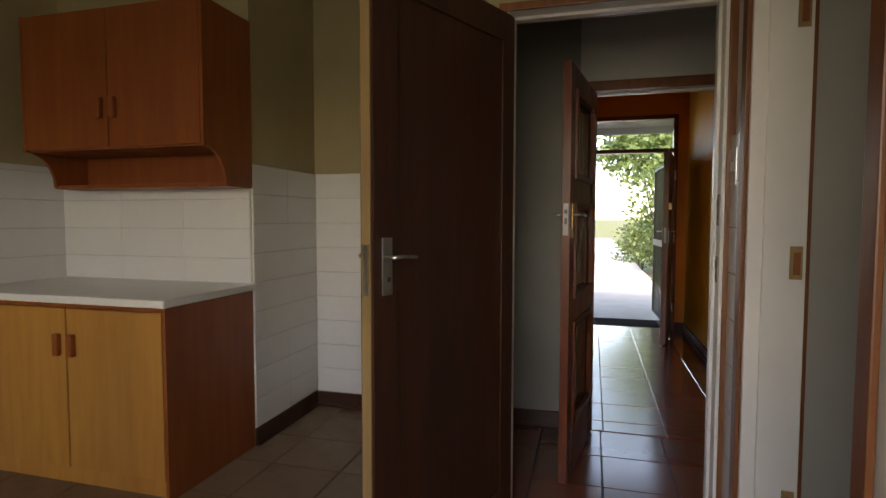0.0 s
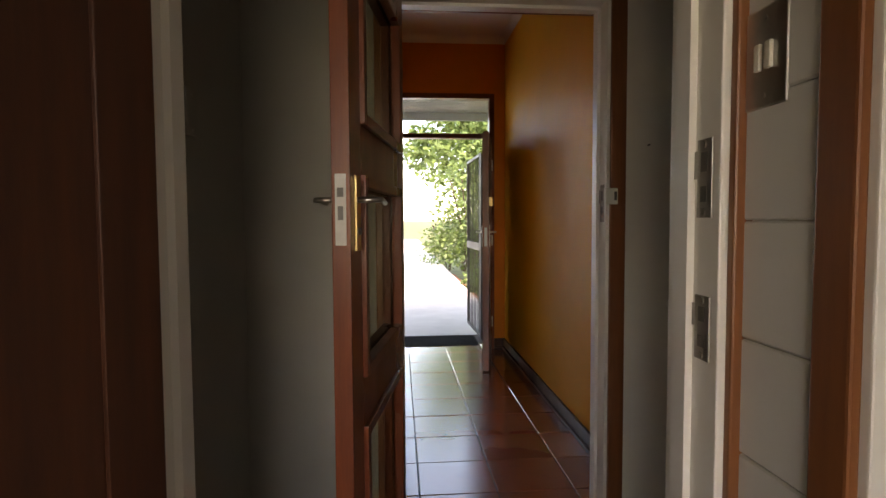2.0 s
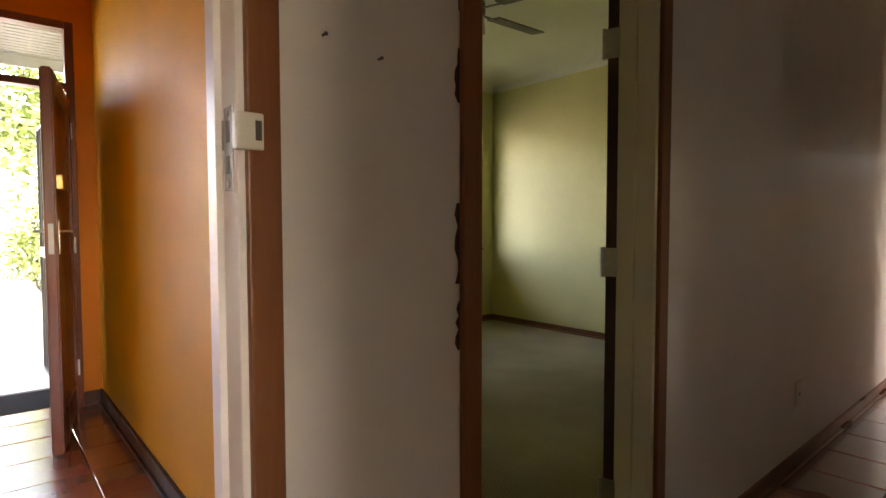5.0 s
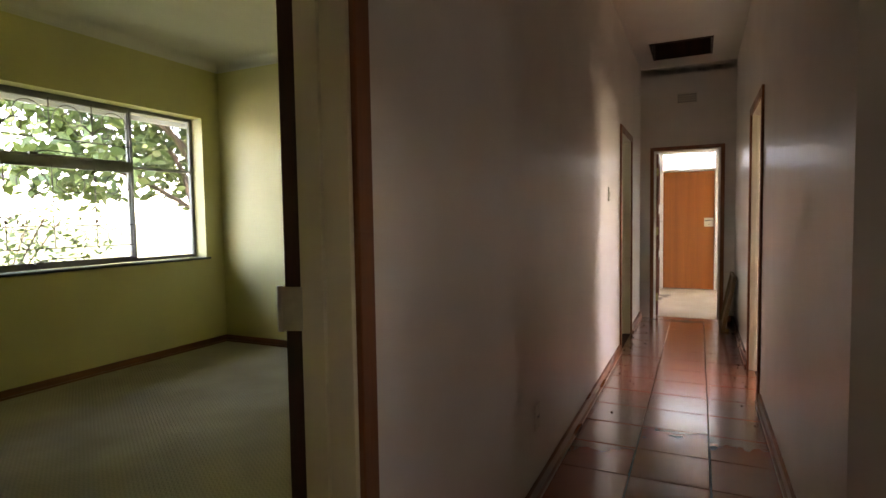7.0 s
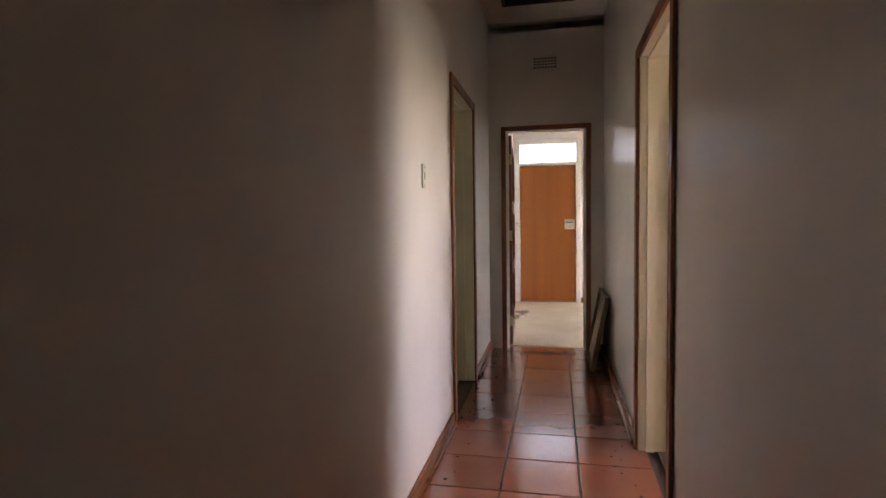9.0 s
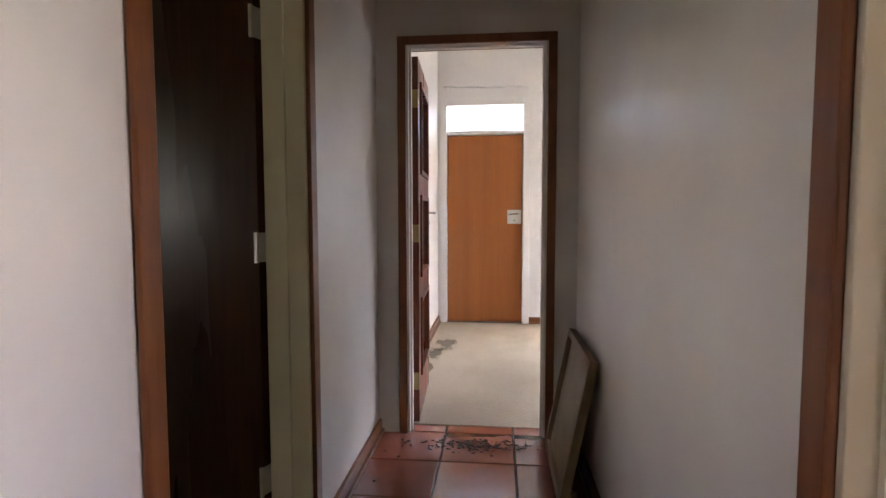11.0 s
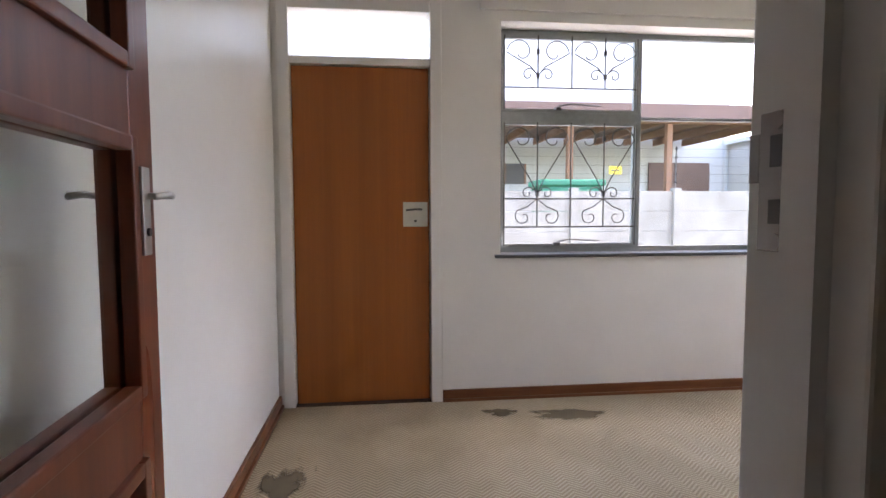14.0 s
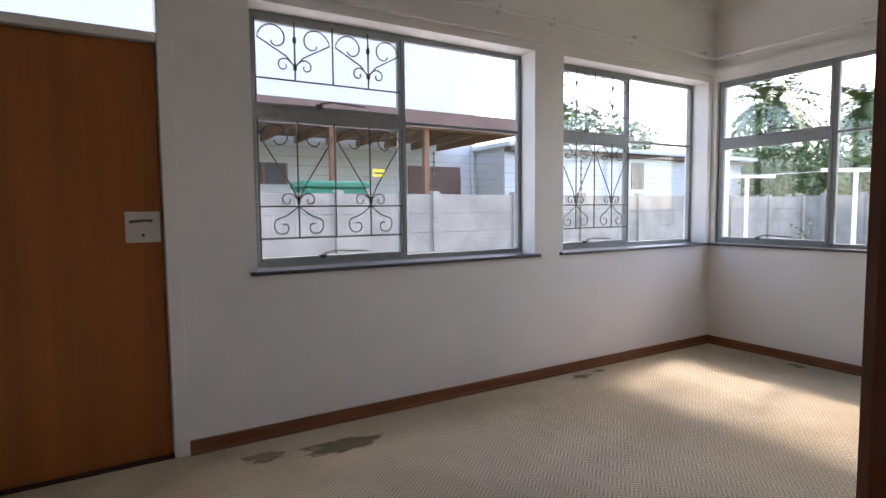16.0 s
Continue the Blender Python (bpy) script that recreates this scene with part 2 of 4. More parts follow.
def bm_tube(bm, pts, r, sides=6):
    """A round bar along a line of points."""
    rings = []
    pts = [Vector(p) for p in pts]
    for i, p in enumerate(pts):
        d = (pts[min(i + 1, len(pts) - 1)] - pts[max(i - 1, 0)]).normalized()
        a = d.orthogonal().normalized()
        if i:
            a = (prev - d * prev.dot(d)).normalized()
        prev, b = a, d.cross(a)
        rings.append([bm.verts.new(p + r * (math.cos(k * math.tau / sides) * a + math.sin(k * math.tau / sides) * b)) for k in range(sides)])
    for q, s in zip(rings, rings[1:]):
        for k in range(sides):
            bm.faces.new((q[k], q[(k + 1) % sides], s[(k + 1) % sides], s[k]))
    bm.faces.new(rings[0][::-1]); bm.faces.new(rings[-1])


def tubes(r, *lines, sides=6):
    bm = bmesh.new()
    for pts in lines:
        bm_tube(bm, pts, r, sides)
    return bm


def disc(bm, c, axis, r, depth, sides=16):
    rot = Vector((0, 0, 1)).rotation_difference(Vector(axis)).to_matrix().to_4x4()
    bmesh.ops.create_cone(bm, cap_ends=True, segments=sides, radius1=r, radius2=r, depth=depth, matrix=Matrix.Translation(c) @ rot)


def part(name, bm, material, parent=None, label="", smooth=False):
    me = bpy.data.meshes.new(name)
    bmesh.ops.recalc_face_normals(bm, faces=bm.faces)
    bm.to_mesh(me)
    bm.free()
    if smooth:
        me.shade_smooth()
    me.materials.append(M[material])
    ob = new(name, me)
    ob.parent = parent
    if label:
        ob["label"] = label
    return ob


def thing(name, label, category, m=None, group=""):
    ob = new(name)
    if m:
        ob.matrix_world = m
    return tagged(ob, label, category, group)


def setting(name, bm, material, label, category):
    return tagged(part(name, bm, material), label, category, kind="structure")


def wall_bm(axis, a0, a1, f0, f1, z1, openings=(), z0=0.0):
    """A wall along an axis ('x' or 'y') from a0 to a1, between faces f0 and f1, with openings (from, to, sill, head)."""
    bm = bmesh.new()

    def put(u0, u1, w0, w1):
        if u1 - u0 > 1e-4 and w1 - w0 > 1e-4:
            bm_box(bm, (u0, f0, w0) if axis == "x" else (f0, u0, w0), (u1, f1, w1) if axis == "x" else (f1, u1, w1))
    at = a0
    for u0, u1, s, h in sorted(openings):
        put(at, u0, z0, z1); put(u0, u1, z0, s); put(u0, u1, h, z1)
        at = u1
    put(at, a1, z0, z1)
    return bm


# ---- large structure ----
CH = 3.12                      # hall, lobby and kitchen ceiling
YW, YR = 2.85, 1.78            # hall's two faces
XE0, XE1 = 8.70, 8.80          # end wall of the hall
XD = 11.74                     # outer wall of the sun room
DH = 2.13                      # structural head of doorways

HALL_LEFT = [(0.16, 1.00, 0, DH), (1.50, 2.35, 0, DH), (6.74, 7.62, 0, DH)]
setting("wall_hall_left", wall_bm("x", 0.12, XE0, YW, YW + 0.07, CH, HALL_LEFT), "wall", "off-white painted hall wall with doorways", "wall")
setting("wall_lobby_side", wall_bm("x", -1.2, 1.27, YW + 0.07, YW + 0.14, CH, HALL_LEFT[:1]), "burnt", "burnt orange lobby wall above the doorway", "wall")
setting("wall_bedroom_side", wall_bm("x", 1.37, 5.8, YW + 0.07, YW + 0.14, CH, HALL_LEFT[1:2]), "green", "pale green bedroom wall with a doorway", "wall")
setting("wall_side_room", wall_bm("x", 5.8, XE0, YW + 0.07, YW + 0.14, CH, HALL_LEFT[2:]), "wall", "plain painted wall with a doorway", "wall")
# the dimness of these two walls is partly put into their grey
setting("wall_hall_west", wall_bm("x", -0.36, 0.12, YW, YW + 0.07, CH), "grey", "grey wall beside the lobby door, shade in its colour", "wall")
setting("wall_hall_end_west", wall_bm("y", 1.78, YW, -0.42, -0.34, CH), "grey", "grey end wall of the hall, dimness in its colour", "wall")
KO = [(-0.165, 0.70, 0, 2.20)]
setting("wall_kitchen_hall", wall_bm("x", -0.42, 0.74, 1.71, 1.78, CH, KO), "wall", "off-white wall round the kitchen doorway", "wall")
setting("wall_kitchen", wall_bm("x", -0.42, 0.71, 1.64, 1.71, CH, KO), "olive", "ochre painted kitchen wall round the doorway", "wall")
setting("wall_kitchen_return", wall_bm("y", 1.64, 2.82, -0.50, -0.42, CH), "olive", "ochre kitchen wall behind the open door", "wall")
setting("wall_kitchen_recess", wall_bm("x", -1.79, -0.42, 2.82, 2.915, CH), "olive", "ochre painted wall above white tiles", "wall")
setting("wall_kitchen_pier", wall_bm("y", 2.08, 2.82, -1.79, -1.675, CH), "olive", "ochre painted pier above white tiles", "wall")
setting("wall_kitchen_back", wall_bm("x", -3.2, -1.79, 2.08, 2.20, CH), "olive", "ochre painted wall behind the cabinets", "wall")
setting("wall_kitchen_left", wall_bm("y", -3.5, 2.08, -3.16, -3.04, CH), "olive", "ochre painted kitchen side wall", "wall")
setting("wall_kitchen_rear", wall_bm("x", -3.16, 3.0, -3.5, -3.4, CH, [(-1.9, 0.7, 0.95, 2.3)]), "olive", "ochre painted kitchen wall with a window", "wall")
setting("wall_kitchen_right", wall_bm("y", -3.4, 1.64, 0.71, 0.88, CH, [(0.55, 1.44, 0, DH)]), "wall", "off-white kitchen side wall with a doorway", "wall")
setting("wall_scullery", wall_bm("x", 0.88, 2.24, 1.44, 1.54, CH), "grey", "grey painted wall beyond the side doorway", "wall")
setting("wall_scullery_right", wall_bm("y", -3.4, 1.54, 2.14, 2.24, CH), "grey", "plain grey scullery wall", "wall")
setting("wall_hall_right_wide", wall_bm("x", 0.88, 2.30, 1.541, 1.60, CH), "wall", "off-white hall wall in the wider part", "wall")
setting("wall_hall_step", wall_bm("y", -0.4, 1.78, 3.22, 3.3, CH), "wall", "off-white return of the hall wall", "wall")
setting("wall_hall_nook", wall_bm("x", 2.14, 3.3, -0.5, -0.4, CH, [(2.62, 2.9, 1.3, 1.7)]), "wall", "off-white wall of the side passage with a window", "wall")
RO = [(5.62, 6.50, 0, DH)]
setting("wall_hall_right", wall_bm("x", 3.30, XE0, YR - 0.07, YR, CH, RO), "wall", "off-white painted hall wall with a doorway", "wall")
setting("wall_bathroom_side", wall_bm("x", 3.3, XE0, YR - 0.14, YR - 0.07, CH, RO), "cream", "cream painted wall", "wall")
setting("wall_bathroom_rear", wall_bm("x", 4.6, XE0, -1.0, -0.9, CH, [(5.45, 6.55, 1.15, 2.2)]), "cream", "cream painted wall with a window", "wall")
setting("wall_bathroom_left", wall_bm("y", -0.9, 1.64, 4.5, 4.6, CH), "cream", "cream painted wall", "wall")
EO = [(1.922, 2.705, 0, DH)]
setting("wall_hall_end", wall_bm("y", 1.50, YW + 0.14, XE0, XE0 + 0.045, CH, EO), "wall", "off-white end wall of the hall with a doorway", "wall")
setting("wall_room_inner", wall_bm("y", -2.7, YW, XE0 + 0.045, XE1, CH, EO), "white", "white painted wall of the sun room with a doorway", "wall")
setting("wall_room_left", wall_bm("x", XE1, XD + 0.25, YW, YW + 0.2, CH), "white", "white painted side wall of the sun room", "wall")
W1, W2, W3 = (-0.43, 1.49), (-2.42, -0.70), (9.85, 11.70)
SILL, HEAD = 0.90, 2.34
DO = (1.87, 2.80, 0, 2.42)
YS = -2.48
setting("wall_room_outer", wall_bm("y", YS - 0.22, YW, XD, XD + 0.22, CH, [(*W2, SILL, HEAD), (*W1, SILL, HEAD), DO]), "white", "white painted outer wall with windows and a door", "wall")
setting("wall_room_south", wall_bm("x", XE0, XD, YS - 0.22, YS, CH, [(*W3, SILL, HEAD)]), "white", "white painted wall with a wide window", "wall")
# entrance lobby and bedroom
FY = 6.31
setting("wall_lobby_right", wall_bm("y", YW + 0.14, FY, 1.27, 1.32, CH), "orange", "yellow-orange painted lobby wall, slightly shiny", "wall")
setting("wall_bedroom_left", wall_bm("y", YW + 0.14, 6.85, 1.32, 1.37, CH), "green", "pale green bedroom wall", "wall")
setting("wall_lobby_left", wall_bm("y", YW + 0.07, FY, -1.3, -1.2, CH), "burnt", "burnt orange lobby wall", "wall")
FO = [(-0.72, 1.16, 0, 2.56)]
setting("wall_lobby_front", wall_bm("x", -1.3, 1.32, FY, FY + 0.11, CH, FO), "burnt", "burnt orange front wall above the glazed entrance", "wall")
setting("wall_front_outside", wall_bm("x", -4.0, 1.32, FY + 0.11, FY + 0.22, CH, FO), "render", "white rendered outside of the front wall", "wall")
BW = (3.3, 5.45, 0.92, 2.38)
setting("wall_bedroom_front", wall_bm("x", 1.32, 5.8, 6.85, 7.05, CH, [BW]), "green", "pale green bedroom wall with a window", "wall")
setting("wall_bedroom_right", wall_bm("y", YW + 0.14, 6.85, 5.68, 5.8, CH), "green", "pale green bedroom wall in window light", "wall")
setting("wall_side_room_rear", wall_bm("x", 5.8, XE0, 6.2, 6.3, CH, [(6.95, 7.85, 1.0, 2.0)]), "wall", "plain wall with a window", "wall")
setting("wall_side_room_right", wall_bm("y", YW + 0.2, 6.2, XE0 - 0.02, XE0 + 0.1, CH), "wall", "plain wall", "wall")

# ceilings
HX = (7.645, 8.29, 2.05, 2.67)   # loft hatch
bm = boxes(((-0.42, 1.38, CH), (HX[0], YW + 0.14, CH + 0.05)), ((HX[1], 1.38, CH), (XE0 + 0.06, YW + 0.14, CH + 0.05)),
           ((HX[0], 1.38, CH), (HX[1], HX[2], CH + 0.05)), ((HX[0], HX[3], CH), (HX[1], YW + 0.14, CH + 0.05)))
setting("ceiling_hall", bm, "ceil", "off-white hall ceiling with an open loft hatch", "ceiling")
setting("ceiling_lobby", boxes(((-1.3, YW + 0.14, CH), (1.32, FY + 0.22, CH + 0.05))), "ceil", "off-white lobby ceiling", "ceiling")
setting("ceiling_kitchen", boxes(((-3.2, -3.5, CH), (3.3, 1.38, CH + 0.05)), ((-3.2, 1.38, CH), (-0.42, 2.92, CH + 0.05))), "ceil", "off-white kitchen ceiling", "ceiling")
setting("ceiling_bedroom", boxes(((1.32, YW + 0.14, 2.98), (5.8, 7.05, 3.05))), "ceil", "white bedroom ceiling", "ceiling")
setting("ceiling_room", boxes(((XE0, YS - 0.22, 3.02), (XD + 0.22, YW + 0.2, 3.09))), "ceil", "white sun room ceiling", "ceiling")
setting("ceiling_side_rooms", boxes(((3.31, -1.0, CH + .002), (XE0 - .01, 1.37, CH + 0.05)), ((5.8, YW + 0.15, CH), (XE0, 6.3, CH + 0.05))), "ceil", "plain ceiling of the side rooms", "ceiling")
hatch = thing("loft_hatch", "dark open loft hatch with a raw timber edge", "hatch")
part("hatch_lining", boxes(((HX[0], HX[2], CH - .01), (HX[0] + .02, HX[3], CH + .3)), ((HX[1] - .02, HX[2], CH - .01), (HX[1], HX[3], CH + .3)),
                           ((HX[0], HX[2], CH - .01), (HX[1], HX[2] + .02, CH + .3)), ((HX[0], HX[3] - .02, CH - .01), (HX[1], HX[3], CH + .3))), "dark", hatch)
# added near-black box closes the hatch and stands in for the unlit loft
part("loft_dark_box", boxes(((HX[0] - .4, HX[2] - .3, CH + .5), (HX[1] + .4, HX[3] + .3, CH + .55)), ((HX[0] - .4, HX[2] - .3, CH + .06), (HX[0] - .38, HX[3] + .3, CH + .5)),
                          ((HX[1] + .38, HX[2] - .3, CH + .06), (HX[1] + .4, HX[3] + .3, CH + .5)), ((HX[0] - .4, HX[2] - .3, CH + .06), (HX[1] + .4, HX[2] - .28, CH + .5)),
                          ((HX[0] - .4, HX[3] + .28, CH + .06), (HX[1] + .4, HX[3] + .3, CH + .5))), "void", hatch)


def cornice(name, axis, a0, a1, f, side, z, size=0.09):
    """A coved strip along a wall face; side is the way into the room."""
    z, f = z - .004, f + side * .002
    bm = bmesh.new()
    prof = [(0.0, -size)] + [(size * (1 - math.cos(k * math.pi / 12)), -size * (1 - math.sin(k * math.pi / 12))) for k in range(1, 6)] + [(size, 0.0), (0.0, 0.0)]
    ends = []
    for a in (a0, a1):
        ends.append([bm.verts.new((a, f + side * u, z + w) if axis == "x" else (f + side * u, a, z + w)) for u, w in prof])
    n = len(prof)
    for k in range(n):
        bm.faces.new((ends[0][k], ends[0][(k + 1) % n], ends[1][(k + 1) % n], ends[1][k]))
    bm.faces.new(ends[0][::-1]); bm.faces.new(ends[1])
    setting(name, bm, "ceil", "plain white coved cornice", "cornice")


cornice("trim_cornice_outer", "y", YS, YW, XD, -1, 3.02)
cornice("trim_cornice_south", "x", XE1, XD, YS, 1, 3.02)
cornice("trim_cornice_left", "x", XE1, XD, YW, -1, 3.02)
cornice("trim_cornice_lobby", "x", -1.2, 1.27, FY, -1, CH, 0.07)
cornice("trim_cornice_lobby_side", "y", YW + .14, FY, 1.27, -1, CH, 0.07)
cornice("trim_cornice_bed", "x", 1.37, 5.68, 6.85, -1, 2.98)
cornice("trim_cornice_bed_right", "y", YW + .14, 6.85, 5.68, -1, 2.98)

# floors
setting("floor_bed", boxes(((-3.2, -3.5, -0.16), (XE0 + 0.06, 7.05, -0.016))), "grout", "dark grout bed under the tiles", "floor")
setting("floor_carpet_bedroom", boxes(((1.37, YW + 0.12, -0.012), (5.8, 6.95, 0.006))), "carpet2", "beige bedroom carpet", "floor")
setting("floor_carpet_room", boxes(((XE1 + 0.02, YS - 0.1, -0.15), (XD + 0.1, YW + 0.1, 0.004))), "carpet", "beige herringbone carpet with damp marks", "floor")
setting("floor_side_room", boxes(((5.8, YW + .12, -.012), (XE0, 6.2, 0.005))), "carpet2", "pale carpet of the side room", "floor")
setting("floor_bathroom", boxes(((3.3, -1.0, -0.012), (XE0, YR - .1, 0.003))), "brown", "brown bathroom floor", "floor")


def skirting(name, axis, a0, a1, f, side, z0=0.0, h=0.075, t=0.018, mat="skirt"):
    lo, hi = (a0, min(f, f + side * t), z0), (a1, max(f, f + side * t), z0 + h)
    lo2, hi2 = (a0, min(f, f + side * (t + .014)), z0), (a1, max(f, f + side * (t + .014)), z0 + 0.022)
    if axis == "y":
        lo, hi, lo2, hi2 = [(p[1], p[0], p[2]) for p in (lo, hi, lo2, hi2)]
    bm = boxes((lo, hi), bevel=0.004)
    bm_box(bm, lo2, hi2, 0.005)
    setting(name, bm, mat, "varnished brown wooden skirting board", "skirting")


for k, (ax, a0, a1, f, sd) in enumerate([
        ("x", 1.07, 1.44, YW, -1), ("x", 2.41, 6.68, YW, -1), ("x", 7.68, XE0, YW, -1), ("x", 3.3, 5.56, YR, 1), ("x", 6.56, XE0, YR, 1),
        ("y", YR, 1.85, XE0, -1), ("x", XE1, XD, YW, -1), ("y", YS, 1.853, XD, -1), ("x", XE1, XD, YS, 1),
        ("y", YS, 1.85, XE1, 1), ("y", YW + .14, 6.85, 5.68, -1), ("x", 1.37, 5.68, 6.85, -1)]):
    skirting("baseboard", ax, a0, a1, f, sd)
for ax, a0, a1, f, sd in [("y", YW + .14, FY, 1.27, -1), ("x", 1.16, 1.27, FY, -1), ("y", 1.78, YW, -.34, 1), ("x", -.34, .11, YW, -1), ("y", 2.08, 2.82, -1.675, 1), ("x", -1.675, -.5, 2.82, -1)]:
    skirting("baseboard", ax, a0, a1, f, sd, h=0.10, mat="dark")


def doorway(name, m, w, T, label, lining="cream", trims=(1, 1), head=2.10, tw=0.058, trim="trim", top=DH):
    """Lining and architraves of an opening w wide in a wall T thick; local x along the wall, y through it."""
    ob = thing(name, label, "door frame", m)
    ob["kind"] = "structure"
    g = top - head
    part("jamb", boxes(((0, -.004, 0), (g, T + .004, top)), bevel=.003), lining, ob)
    part("jamb", boxes(((w - g, -.004, 0), (w, T + .004, top)), bevel=.003), lining, ob)
    part("head", boxes(((g, -.004, head), (w - g, T + .004, top)), bevel=.003), lining, ob)
    part("door_stop", boxes(((g, T * .45, 0), (g + .012, T * .75, head)), ((w - g - .012, T * .45, 0), (w - g, T * .75, head)), ((g, T * .45, head - .012), (w - g, T * .75, head))), lining, ob)
    for side, on in zip((0, 1), trims):
        if on:
            y0, y1 = (-.02, -.004) if side == 0 else (T + .004, T + .02)
            part("architrave", boxes(((-tw + .018, y0, 0), (.018, y1, top + tw - .03)), bevel=.004), trim, ob)
            part("architrave", boxes(((w - .018, y0, 0), (w + tw - .018, y1, top + tw - .03)), bevel=.004), trim, ob)
            part("architrave", boxes(((.018, y0, top - .03), (w - .018, y1, top + tw - .03)), bevel=.004), trim, ob)
    return ob


doorway("door_frame_kitchen", pose(-0.165, 1.64, 0), 0.865, 0.14, "white painted kitchen door frame with brown wooden trim", "white", head=2.17, tw=0.032, top=2.20)
doorway("door_frame_lobby", pose(0.16, YW, 0), 0.84, 0.14, "white painted lobby door frame with brown trim", "white")
doorway("door_frame_bedroom", pose(1.50, YW, 0), 0.85, 0.14, "cream painted bedroom door frame with dark brown trim", "cream")
doorway("door_frame_side_room", pose(6.74, YW, 0), 0.88, 0.14, "cream painted door frame with brown trim", "cream")
doorway("door_frame_bathroom", pose(5.62, YR - .14, 0), 0.88, 0.14, "cream painted door frame with brown trim", "cream")
doorway("door_frame_room", pose(XE1, 1.922, 0, 0, 0, 90), 0.783, 0.10, "white painted door frame with brown varnished trim", "white", tw=0.044)
doorway("door_frame_scullery", pose(0.88, 0.55, 0, 0, 0, 90), 0.89, 0.17, "white painted door frame with hinge scars", "white")

# ---- doors ----


def lever(parent, x, y, z, way, side, mat="metal", plate=(0.04, 0.17), arm="metal"):
    """A lever handle on a back plate; side is the face, way is where the lever points."""
    h = part("door_handle", boxes(((x - plate[0] / 2, y, z - plate[1] / 2), (x + plate[0] / 2, y + side * .006, z + plate[1] / 2)), bevel=.002), mat, parent, "worn metal handle plate")
    out = .022 if plate[0] > .1 else .05
    bm = tubes(.0065, [(x + plate[0] * .25, y, z + .03), (x + plate[0] * .25, y + side * out, z + .03), (x + plate[0] * .25 + way * .03, y + side * (out + .004), z + .032), (x + plate[0] * .25 + way * .095, y + side * out, z + .026)], sides=8)
    part("lever", bm, arm, h, smooth=True)
    bm = bmesh.new()
    disc(bm, (x, y + side * .008, z - .04), (0, 1, 0), .008, .006, 10)
    part("keyhole", bm, "iron", h)


def hinges(parent, t, zs, mat="brass", side=1):
    for z in zs:
        bm = boxes(((-.003, -t / 2 - (.012 if side < 0 else 0), z - .05), (.002, t / 2 + (.012 if side > 0 else 0), z + .05)))
        disc(bm, (.0, side * (t / 2 + .012), z), (0, 0, 1), .007, .104, 10)
        part("hinge", bm, mat, parent, "worn hinge")


def glazed_door(name, m, w, label, mat="mahog", pane="glass", hz=1.21, h=2.08, t=0.042, hinge_side=1, drop=0.0, lever_plate="metal"):
    """Three-pane door; hinge at the origin, leaf along local x."""
    ob = thing(name, label, "door", m)
    ob["kind"] = "structure"
    st, z0 = .11, .012
    zs = [z0, .26, .80 - drop, .93 - drop, 1.40 - drop, 1.53 - drop, h - .12, h]
    for x0, x1 in ((0, st), (w - st, w)):
        part("stile", boxes(((x0, -t / 2, z0), (x1, t / 2, h)), bevel=.003), mat, ob)
    for a, b in ((zs[0], zs[1]), (zs[2], zs[3]), (zs[4], zs[5]), (zs[6], zs[7])):
        part("rail", boxes(((st, -t / 2, a), (w - st, t / 2, b)), bevel=.003), mat, ob)
    for a, b in ((zs[1], zs[2]), (zs[3], zs[4]), (zs[5], zs[6])):
        part("pane", boxes(((st, -.003, a), (w - st, .003, b))), pane, ob)
        e = .022
        for sgn in (-1, 1):
            y0, y1 = sorted((sgn * .004, sgn * (t / 2 + .012)))
            part("moulding", boxes(((st - .006, y0, a - .006), (st + e, y1, b + .006)), ((w - st - e, y0, a - .006), (w - st + .006, y1, b + .006)),
                                   ((st + e, y0, a - .006), (w - st - e, y1, a + e)), ((st + e, y0, b - e), (w - st - e, y1, b + .006)), bevel=.004), mat, ob)
    for sgn in (-1, 1):
        lever(ob, w - .055, sgn * t / 2, hz, -1, sgn, lever_plate)
    part("lock_face", boxes(((w - .001, -.012, hz - .07), (w + .002, .012, hz + .085))), "dull", ob, "dull steel lock face on the edge")
    part("lock_hole", boxes(((w + .0015, -.007, hz + .035), (w + .003, .007, hz + .055)), ((w + .0015, -.006, hz - .015), (w + .003, .006, hz + .015))), "iron", ob)
    hinges(ob, t, (.25, 1.1, 1.85), side=hinge_side)
    return ob


